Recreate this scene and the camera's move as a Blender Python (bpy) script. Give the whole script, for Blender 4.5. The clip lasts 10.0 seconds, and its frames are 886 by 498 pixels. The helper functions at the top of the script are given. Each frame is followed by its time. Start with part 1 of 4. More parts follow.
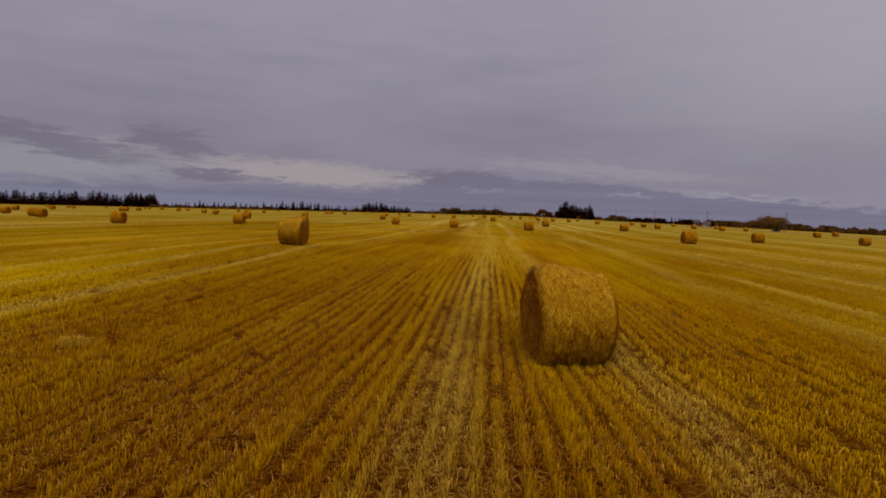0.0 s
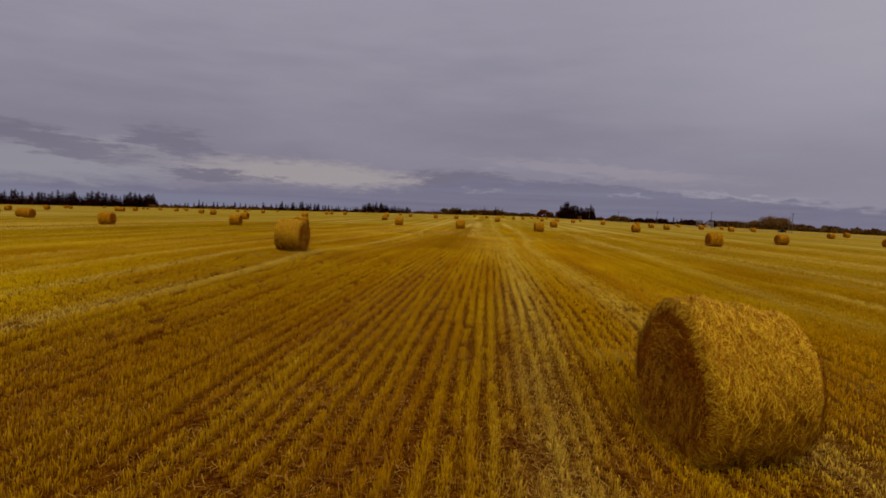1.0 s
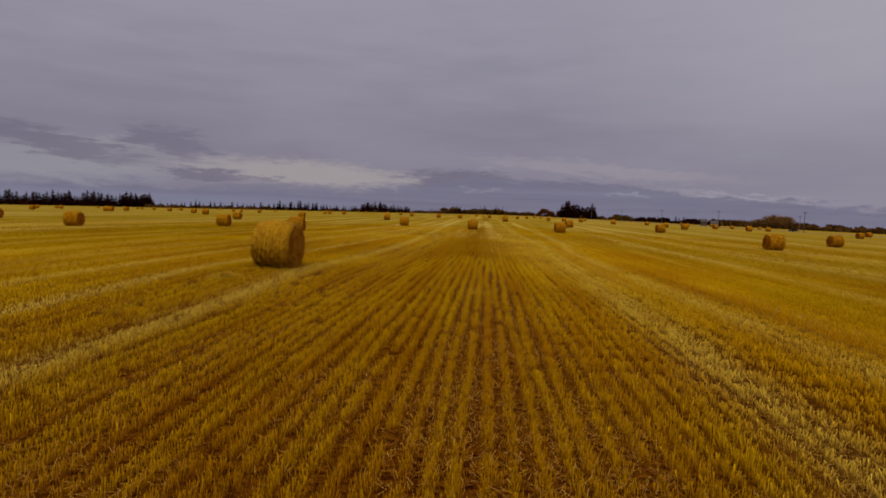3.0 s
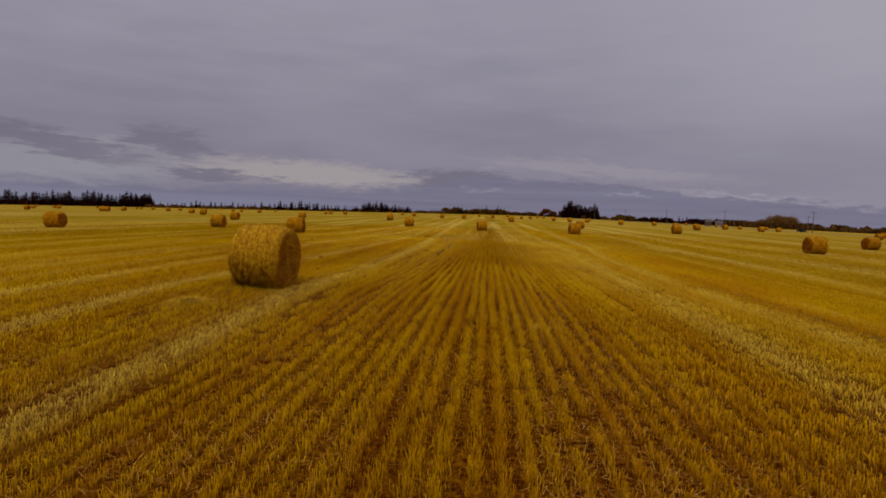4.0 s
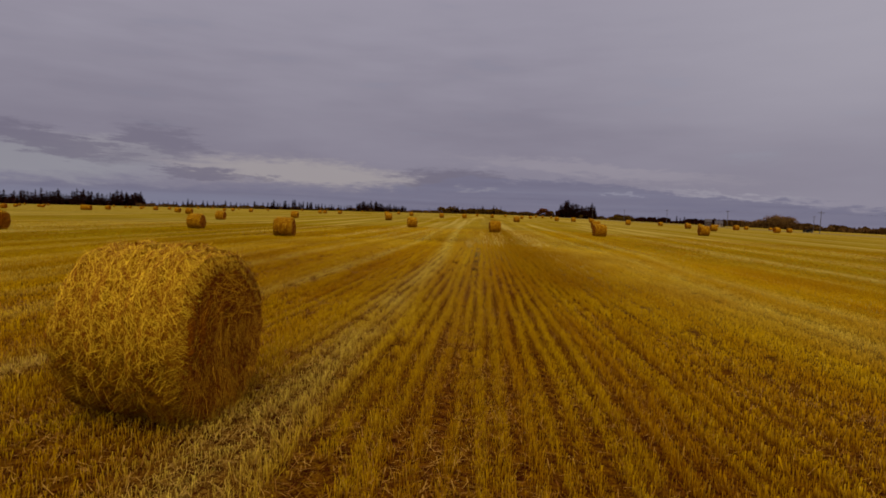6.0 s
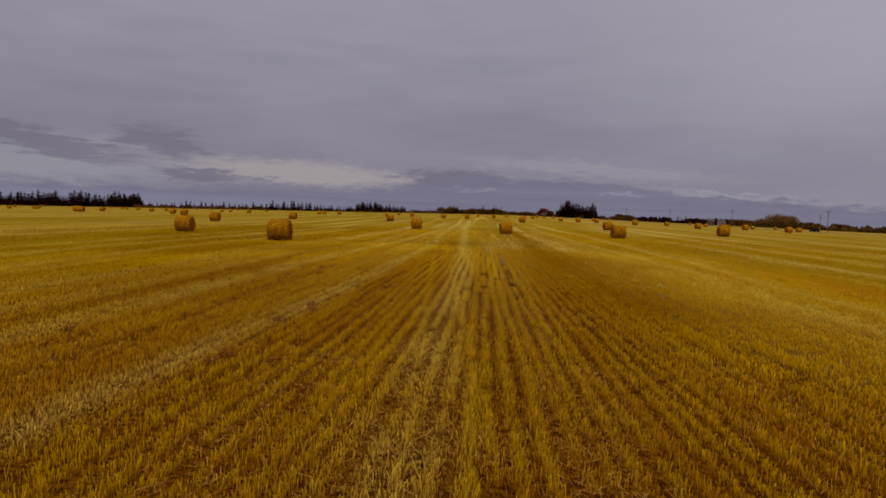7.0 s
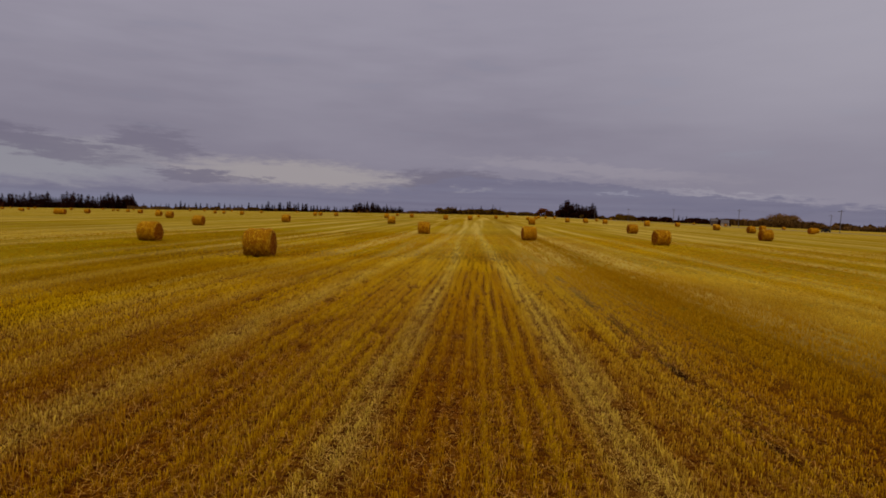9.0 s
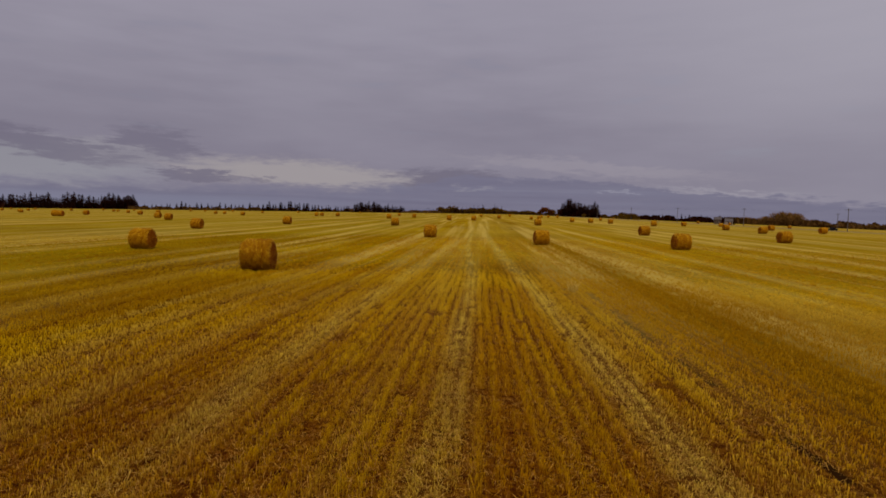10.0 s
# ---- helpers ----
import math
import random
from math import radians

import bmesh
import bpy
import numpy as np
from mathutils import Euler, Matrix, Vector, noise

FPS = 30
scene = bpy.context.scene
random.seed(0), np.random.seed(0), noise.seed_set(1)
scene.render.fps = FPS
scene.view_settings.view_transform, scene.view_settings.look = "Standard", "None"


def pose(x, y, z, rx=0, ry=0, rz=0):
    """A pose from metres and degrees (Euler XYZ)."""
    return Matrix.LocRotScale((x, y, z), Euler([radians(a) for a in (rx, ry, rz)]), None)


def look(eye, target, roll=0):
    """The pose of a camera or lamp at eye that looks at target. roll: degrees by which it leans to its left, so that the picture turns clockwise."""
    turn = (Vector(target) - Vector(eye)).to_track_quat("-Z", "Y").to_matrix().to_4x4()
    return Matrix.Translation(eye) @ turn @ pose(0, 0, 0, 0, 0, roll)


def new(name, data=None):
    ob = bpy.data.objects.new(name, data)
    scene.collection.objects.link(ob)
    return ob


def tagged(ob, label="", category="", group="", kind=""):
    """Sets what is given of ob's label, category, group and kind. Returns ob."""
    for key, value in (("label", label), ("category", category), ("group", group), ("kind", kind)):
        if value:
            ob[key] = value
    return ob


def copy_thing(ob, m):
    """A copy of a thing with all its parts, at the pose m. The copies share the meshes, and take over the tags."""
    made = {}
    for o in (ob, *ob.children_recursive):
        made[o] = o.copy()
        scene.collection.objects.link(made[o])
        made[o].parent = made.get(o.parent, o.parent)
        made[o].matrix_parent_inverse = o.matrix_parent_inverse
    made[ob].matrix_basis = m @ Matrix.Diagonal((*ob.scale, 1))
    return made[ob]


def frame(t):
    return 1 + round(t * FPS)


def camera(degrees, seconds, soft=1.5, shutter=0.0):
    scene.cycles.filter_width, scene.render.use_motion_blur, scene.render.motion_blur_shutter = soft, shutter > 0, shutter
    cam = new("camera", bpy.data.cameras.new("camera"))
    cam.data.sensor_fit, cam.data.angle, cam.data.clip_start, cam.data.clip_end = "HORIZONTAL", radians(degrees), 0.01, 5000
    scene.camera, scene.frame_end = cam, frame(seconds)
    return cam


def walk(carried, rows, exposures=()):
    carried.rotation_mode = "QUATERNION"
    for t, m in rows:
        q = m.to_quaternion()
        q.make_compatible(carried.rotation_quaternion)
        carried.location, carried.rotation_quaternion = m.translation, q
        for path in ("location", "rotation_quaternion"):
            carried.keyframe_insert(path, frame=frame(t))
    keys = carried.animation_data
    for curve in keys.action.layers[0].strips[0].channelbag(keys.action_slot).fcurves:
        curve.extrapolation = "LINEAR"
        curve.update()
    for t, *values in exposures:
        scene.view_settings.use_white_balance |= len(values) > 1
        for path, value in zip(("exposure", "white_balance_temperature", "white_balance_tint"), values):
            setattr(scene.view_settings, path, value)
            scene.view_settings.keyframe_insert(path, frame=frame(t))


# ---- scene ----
cam = camera(75.6, 10.0, soft=1.7)
PATH = [
    (0, (0.627, 1.534, 2.355), (0.39, 3.516, 2.229), 2.2),
    (0.5, (-0.105, 3.498, 2.322), (-0.338, 5.48, 2.198), 2.3),
    (1, (-0.816, 5.302, 2.341), (-1.052, 7.284, 2.216), 2.2),
    (1.5, (-1.55, 7.3, 2.326), (-1.785, 9.282, 2.198), 2.2),
    (2, (-2.259, 9.2, 2.291), (-2.493, 11.182, 2.164), 2.1),
    (2.5, (-2.889, 11.111, 2.251), (-3.118, 13.093, 2.124), 2.1),
    (4, (-4.908, 17.126, 2.25), (-5.141, 19.108, 2.123), 2.1),
    (4.5, (-5.624, 19.161, 2.228), (-5.857, 21.143, 2.1), 2.1),
    (5, (-6.22, 21.098, 2.21), (-6.468, 23.079, 2.083), 2.3),
    (5.5, (-6.92, 23.034, 2.179), (-7.132, 25.018, 2.051), 2.1),
    (6.8, (-8.662, 28.308, 2.194), (-8.878, 30.292, 2.066), 2.3),
    (7, (-8.983, 29.183, 2.184), (-9.193, 31.168, 2.057), 2.0),
    (7.5, (-9.714, 31.561, 2.185), (-9.93, 33.546, 2.057), 2.0),
    (8, (-10.352, 33.876, 2.182), (-10.567, 35.86, 2.054), 2.0),
    (8.5, (-10.957, 35.936, 2.255), (-11.155, 37.922, 2.129), 1.8),
    (9, (-11.561, 37.618, 2.451), (-11.76, 39.604, 2.325), 1.8),
    (9.5, (-12.061, 39.058, 2.687), (-12.255, 41.044, 2.557), 1.6),
    (10, (-12.504, 40.061, 2.849), (-12.707, 42.047, 2.719), 1.6),
]
walk(cam, [(t, look(eye, target, roll)) for t, eye, target, roll in PATH])

# ---- sky and sun ----


class Graph:
    """Small helper for writing node trees."""

    def __init__(self, tree):
        self.tree = tree

    def node(self, kind, **values):
        n = self.tree.nodes.new(kind)
        for key, value in values.items():
            setattr(n, key, value)
        return n

    def put(self, socket, value):
        if isinstance(value, bpy.types.NodeSocket):
            self.tree.links.new(value, socket)
        else:
            socket.default_value = value

    def math(self, op, a, b=0.0, c=0.0, clamp=False):
        n = self.node("ShaderNodeMath", operation=op, use_clamp=clamp)
        for s, v in zip(n.inputs, (a, b, c)):
            self.put(s, v)
        return n.outputs[0]

    def vec(self, op, a, b=(0, 0, 0)):
        n = self.node("ShaderNodeVectorMath", operation=op)
        self.put(n.inputs[0], a)
        self.put(n.inputs[1], b)
        return n.outputs[0]

    def mix(self, f, a, b):
        n = self.node("ShaderNodeMix", data_type="RGBA")
        self.put(n.inputs[0], f)
        self.put(n.inputs[6], a if isinstance(a, bpy.types.NodeSocket) else (*a, 1))
        self.put(n.inputs[7], b if isinstance(b, bpy.types.NodeSocket) else (*b, 1))
        return n.outputs[2]

    def noise(self, vector, scale, detail=4.0, rough=0.55):
        n = self.node("ShaderNodeTexNoise")
        self.put(n.inputs["Vector"], vector)
        n.inputs["Scale"].default_value = scale
        n.inputs["Detail"].default_value = detail
        n.inputs["Roughness"].default_value = rough
        return n.outputs[0]

    def ramp(self, f, low, high, a=0.0, b=1.0):
        n = self.node("ShaderNodeMapRange", interpolation_type="SMOOTHSTEP")
        for s, v in zip(n.inputs, (f, low, high, a, b)):
            self.put(s, v)
        return n.outputs[0]

    def combine(self, x, y, z):
        n = self.node("ShaderNodeCombineXYZ")
        for s, v in zip(n.inputs, (x, y, z)):
            self.put(s, v)
        return n.outputs[0]


SUN_ELEVATION, SUN_BEARING = 56.0, 172.0

world = bpy.data.worlds.new("sky")
scene.world = world
world.use_nodes = True
g = Graph(world.node_tree)
back = world.node_tree.nodes["Background"]
way = g.node("ShaderNodeTexCoord").outputs["Generated"]
parts = g.node("ShaderNodeSeparateXYZ")
g.put(parts.inputs[0], way)
# bearing to the right of +y and elevation, both in degrees
bearing = g.math("MULTIPLY", g.math("ARCTAN2", parts.outputs[0], parts.outputs[1]), 57.2958)
height = g.math("MULTIPLY", g.math("ARCSINE", parts.outputs[2]), 57.2958)
plane = g.combine(g.math("MULTIPLY", bearing, 0.055), g.math("MULTIPLY", height, 0.30), 0.0)
wisp = g.noise(plane, 2.0, 3.0, 0.5)
broad = g.noise(g.combine(g.math("MULTIPLY", bearing, 0.03), g.math("MULTIPLY", height, 0.11), 3.0), 1.3, 4.0)
fine = g.noise(g.combine(g.math("MULTIPLY", bearing, 0.14), g.math("MULTIPLY", height, 0.9), 7.0), 2.0, 6.0, 0.62)
rag = g.noise(g.combine(g.math("MULTIPLY", bearing, 0.5), g.math("MULTIPLY", height, 2.0), 11.0), 1.0, 5.0, 0.65)
shift = g.math("SUBTRACT", wisp, 0.5)
warp_e = g.math("ADD", height, g.math("ADD", g.math("MULTIPLY", shift, 1.5), g.math("MULTIPLY", g.math("SUBTRACT", rag, 0.5), 2.2)))
warp_b = g.math("ADD", bearing, g.math("MULTIPLY", g.math("SUBTRACT", fine, 0.5), 15.0))


def patch(b0, e0, wide, tall, lean=0.0, low=0.22, high=0.72):
    """A ragged cloud patch round a bearing and an elevation."""
    db = g.math("SUBTRACT", warp_b, b0)
    de = g.math("SUBTRACT", warp_e, g.math("ADD", g.math("MULTIPLY", db, lean), e0))
    q = g.math("ADD", g.math("POWER", g.math("ABSOLUTE", g.math("DIVIDE", db, wide)), 2.0),
               g.math("POWER", g.math("ABSOLUTE", g.math("DIVIDE", de, tall)), 2.0))
    return g.ramp(g.math("POWER", 2.7183, g.math("MULTIPLY", q, -1.0)), low, high)


def lay(mask, amount, colour):
    global tone
    tone = g.mix(g.math("MULTIPLY", mask, amount), tone, colour)


nishita = g.node("ShaderNodeTexSky", sky_type="NISHITA")
nishita.sun_disc = False
nishita.sun_elevation, nishita.sun_rotation = radians(SUN_ELEVATION), radians(SUN_BEARING)
clear = g.vec("MULTIPLY", nishita.outputs[0], (0.09, 0.09, 0.09))

LILAC, DUSK, BANK, CREAM, SLATE = (0.312, 0.292, 0.360), (0.223, 0.205, 0.264), (0.172, 0.164, 0.236), (0.365, 0.330, 0.335), (0.160, 0.145, 0.200)
tone = g.mix(g.ramp(g.math("ADD", height, g.math("MULTIPLY", shift, 10.0)), 4.0, 21.0), DUSK, LILAC)
lay(g.ramp(broad, 0.38, 0.68), 0.4, (0.305, 0.285, 0.350))
# brighter veil to the right of the field
lay(g.math("MULTIPLY", g.ramp(bearing, 0.0, 34.0), g.ramp(height, 3.0, 16.0, 0.25, 1.0)), 0.75, (0.385, 0.365, 0.425))
# pale gaps low over the horizon
lay(patch(-42.0, 3.0, 11.0, 1.9, 0.0, 0.05, 0.95), 0.6, (0.295, 0.295, 0.325))
lay(patch(-36.5, 4.5, 4.5, 1.3, -0.1, 0.2, 0.8), 0.6, (0.315, 0.300, 0.335))
lay(patch(-19.5, 3.30, 12.5, 1.25, -0.03, 0.12, 0.85), 0.80, CREAM)
lay(patch(8.0, 4.6, 13.0, 0.7, -0.07, 0.1, 0.9), 0.5, (0.330, 0.300, 0.345))
# darker cloud in front of them
lay(patch(-41.0, 4.7, 7.5, 1.2, -0.16), 0.75, SLATE)
lay(patch(-32.5, 5.3, 3.6, 1.5, -0.1, 0.15, 0.8), 0.65, SLATE)
lay(patch(-29.8, 2.75, 3.6, 0.6), 0.75, SLATE)
lay(patch(-24.5, 2.75, 2.6, 0.3), 0.5, SLATE)
lay(patch(-5.5, 3.1, 5.6, 1.35), 0.85, SLATE)
# blue-grey bank along the horizon
brim = g.node("ShaderNodeValToRGB")
g.put(brim.inputs[0], g.ramp(bearing, -60.0, 60.0))
brim.inputs[0].links[0].from_node.interpolation_type = "LINEAR"
stops = brim.color_ramp.elements
BRIM = ((-60, 1.6), (-30, 1.75), (-10, 2.15), (-4, 3.5), (6, 3.4), (16, 2.6), (31, 1.5), (60, 1.2))
while len(stops) < len(BRIM):
    stops.new(0.5)
for st, (deg, el) in zip(stops, BRIM):
    st.position, st.color = (deg + 60.0) / 120.0, (el / 4, el / 4, el / 4, 1)
over = g.math("SUBTRACT", warp_e, g.math("MULTIPLY", brim.outputs[0], 4.0))
layer = g.noise(g.combine(g.math("MULTIPLY", bearing, 0.045), g.math("MULTIPLY", height, 1.5), 19.0), 1.0, 4.0, 0.55)
lay(g.ramp(over, g.ramp(bearing, -8.0, -20.0, 0.30, 0.80), g.ramp(bearing, -8.0, -20.0, -0.25, -1.0)), g.ramp(fine, 0.25, 0.75, 1.0, 0.80), BANK)
lay(g.math("MULTIPLY", g.ramp(over, 0.1, -0.5), g.ramp(layer, 0.48, 0.72)), 0.6, (0.205, 0.200, 0.275))
lay(g.math("MULTIPLY", g.ramp(over, 0.1, -0.5), g.ramp(layer, 0.48, 0.30)), 0.5, (0.150, 0.140, 0.205))
lay(g.math("MULTIPLY", g.ramp(height, 1.5, 0.3), g.ramp(bearing, -8.0, -30.0)), 0.45, (0.215, 0.225, 0.310))
# thin bright slits
lay(patch(-2.6, 2.35, 1.6, 0.20, 0.0, 0.15, 1.0), 0.28, (0.36, 0.34, 0.37))
lay(patch(10.8, 2.15, 1.8, 0.14, 0.0, 0.15, 1.0), 0.45, (0.34, 0.33, 0.40))
lay(patch(20.0, 2.5, 6.0, 0.30, -0.075, 0.1, 1.1), 0.5, (0.36, 0.34, 0.39))
# the overcast grows brighter towards the zenith
zenith = g.ramp(height, 28.0, 80.0, 1.0, 2.5)
tone = g.vec("MULTIPLY", tone, g.combine(zenith, zenith, zenith))
cover = g.ramp(wisp, 0.2, 0.42, 0.93, 1.0)
g.put(back.inputs[0], g.mix(cover, clear, tone))
back.inputs[1].default_value = 1.0

sun = new("sun", bpy.data.lights.new("sun", "SUN"))
sun.data.energy, sun.data.angle, sun.data.color = 2.05, radians(75), (1.0, 0.87, 0.68)
b, e = radians(SUN_BEARING), radians(SUN_ELEVATION)
sun.matrix_world = look((0, 0, 60), (-60 * math.sin(b) * math.cos(e), -60 * math.cos(b) * math.cos(e), 60 - 60 * math.sin(e)))

# ---- the lie of the land ----
ROW_TURN = radians(2.3)
CT, ST = math.cos(ROW_TURN), math.sin(ROW_TURN)
ROW = 0.225


def land(x, y):
    """Height of the field, bent to fit the camera's view. Works on numbers and arrays."""
    x, y = np.asarray(x, float), np.asarray(y, float)
    # a broad low swell under the way, falling off to both sides, fitted to the camera's view
    w = x + 0.348 * y - 1.0
    swell = np.exp(-(w / 14) ** 4 - ((y - 32) / 36) ** 4)
    z = swell * (0.20 + 0.10 * np.exp(-((y - 28) / 11) ** 2) - 0.004 * w - 0.020 * np.sqrt(w * w + 1))
    z = z + 0.25 * np.exp(-((x - 20) / 24) ** 2 - ((y - 122) / 38) ** 2)
    # a slight rise and a slight dip that seat the two nearest bales where the camera sees them
    z = z + 0.15 * np.exp(-((x + 10.4) / 3) ** 2 - ((y - 29.6) / 4) ** 2) - 0.33 * np.exp(-((x - 1.65) / 3) ** 2 - ((y - 12.0) / 4) ** 2)
    q = np.clip((y - 100) / 90, 0, 1)
    z = z + 0.6 * q * q * (3 - 2 * q) * np.exp(-(x / 170) ** 2)
    # sides drop to follow the bowed horizon as the camera sees it
    z = z - np.where(x < 0, 0.015 * x * x / (np.abs(x) + 45), 0.014 * x * x / (np.abs(x) + 60))
    return z + 0.003 * np.clip(y - 300, 0, 500)


def along(u, v):
    """From across and along the drill rows to the world's x and y."""
    return u * CT - v * ST, u * ST + v * CT


def bearing_place(degrees, distance):
    x, y = 0.6 + distance * math.sin(radians(degrees)), 1.5 + distance * math.cos(radians(degrees))
    return x, y, float(land(x, y))


# ---- materials ----


def material(name, rough=0.8, spec=0.2):
    m = bpy.data.materials.new(name)
    m.use_nodes = True
    bsdf = m.node_tree.nodes["Principled BSDF"]
    bsdf.inputs["Roughness"].default_value = rough
    bsdf.inputs["Specular IOR Level"].default_value = spec
    return m, Graph(m.node_tree), bsdf


def row_space(gr):
    """Position turned into across-row (x) and along-row (y) metres."""
    at = gr.node("ShaderNodeNewGeometry")
    rot = gr.node("ShaderNodeVectorRotate", rotation_type="Z_AXIS")
    gr.put(rot.inputs["Vector"], at.outputs["Position"])
    rot.inputs["Angle"].default_value = -ROW_TURN
    sep = gr.node("ShaderNodeSeparateXYZ")
    gr.put(sep.inputs[0], rot.outputs[0])
    return at, rot.outputs[0], sep.outputs[0], sep.outputs[1], sep.outputs[2]


# pale straw swaths and wheel tracks: half width, paleness, and the middle line as (along, across) the rows
SWATHS = (
    (0.58, 0.98, ((0, 0.3), (12, 0.25), (17, 0.3), (23, 0.55), (32, 0.6), (42, 0.95), (55, 1.2), (65, 1.1), (80, 0.3), (110, 0.3), (160, 0.3))),
    (0.52, 0.85, ((0, 2.9), (9, 3.3), (17, 3.0), (25, 2.8), (33, 2.7), (50, 2.4), (60, 3.2), (100, 3.9), (160, 4.0))),
    (0.42, 1.25, ((0, -8.6), (15, -8.7), (22, -8.3), (30, -8.3), (41, -8.45), (50, -8.4), (58, -8.6), (73, -9.1), (95, -9.6), (120, -9.9), (160, -9.0))),
    (0.31, 1.3, ((0, -11.8), (25, -11.6), (30, -11.7), (37, -11.5), (44, -11.3), (57, -11.2), (68, -11.2), (90, -11.8), (160, -11.9))),
    (0.45, 0.98, ((0, -14.7), (40, -14.6), (46, -14.4), (54, -14.3), (62, -14.1), (85, -13.4), (114, -12.1), (160, -12.0))),
    (0.36, 0.50, ((0, -16.6), (50, -16.4), (54, -16.2), (60, -15.7), (71, -15.4), (87, -15.8), (160, -15.9))),
    (0.45, 0.60, ((0, -18.8), (50, -18.4), (77, -18.2), (103, -17.5), (160, -17.2))),
    (0.55, 0.60, ((0, 9.3), (16, 9.1), (22, 8.4), (40, 9.6), (79, 10.9), (160, 11.0))),
    (0.60, 0.55, ((0, 14.0), (80, 14.8), (160, 15.0))),
    (0.60, 0.55, ((0, -22.4), (80, -23.2), (160, -23.0))),
    (0.70, 0.60, ((0, -27.2), (80, -26.8), (160, -27.5))),
    (0.80, 0.60, ((0, -31.0), (80, -30.2), (160, -31.0))),
    (0.90, 0.55, ((0, -38.6), (80, -39.0), (160, -38.0))),
    # broad bleached washes further up the field
    (1.5, 0.60, ((26, 1.2), (46, 0.2), (85, -1.4), (160, -1.5))),
    (1.2, 0.42, ((50, -12.4), (95, -11.4), (160, -11.0))),
    (1.2, 0.30, ((30, -7.4), (60, -7.6), (160, -8.6))),
)
SPAN = 160.0


def curve_along(gr, v, table):
    """The across-row place of a middle line at v metres along the rows."""
    r = gr.node("ShaderNodeValToRGB")
    gr.put(r.inputs[0], gr.math("DIVIDE", v, SPAN))
    stops = r.color_ramp.elements
    while len(stops) < len(table):
        stops.new(0.5)
    for st, (at, value) in zip(stops, table):
        q = (value + 50.0) / 100.0
        st.position, st.color = at / SPAN, (q, q, q, 1)
    return gr.math("MULTIPLY_ADD", r.outputs[0], 100.0, -50.0)


def swath_tone(gr, rot, u, v):
    """0 to 1: how pale the straw is here."""
    wobble = gr.noise(gr.vec("MULTIPLY", rot, (0.25, 0.30, 0)), 1.0, 4.0, 0.6)
    uu = gr.math("ADD", u, gr.math("MULTIPLY", gr.math("SUBTRACT", wobble, 0.5), 0.38))
    total = None
    for half, pale, table in SWATHS:
        off = gr.math("DIVIDE", gr.math("SUBTRACT", uu, curve_along(gr, v, table)), half)
        hump = gr.math("MULTIPLY", gr.math("POWER", 2.7183, gr.math("MULTIPLY", gr.math("MULTIPLY", off, off), -1.0)), pale)
        if table[0][0] > 0:
            hump = gr.math("MULTIPLY", hump, gr.ramp(v, table[0][0] - 6.0, table[0][0] + 14.0))
        total = hump if total is None else gr.math("MAXIMUM", total, hump)
    far = gr.ramp(gr.noise(gr.vec("MULTIPLY", rot, (0.16, 0.004, 0)), 1.0, 3.0), 0.42, 0.66)
    inside = gr.math("MULTIPLY", gr.ramp(u, -46.0, -38.0), gr.ramp(u, 18.0, 13.0))
    inside = gr.math("MULTIPLY", inside, gr.ramp(v, 90.0, 150.0, 1.0, 0.4))
    return gr.math("ADD", gr.math("MULTIPLY", total, inside), gr.math("MULTIPLY", far, gr.math("SUBTRACT", 1.0, inside)))


GOLD, AMBER, PALE = (0.515, 0.294, 0.0012), (0.368, 0.164, 0.0008), (0.610, 0.432, 0.070)


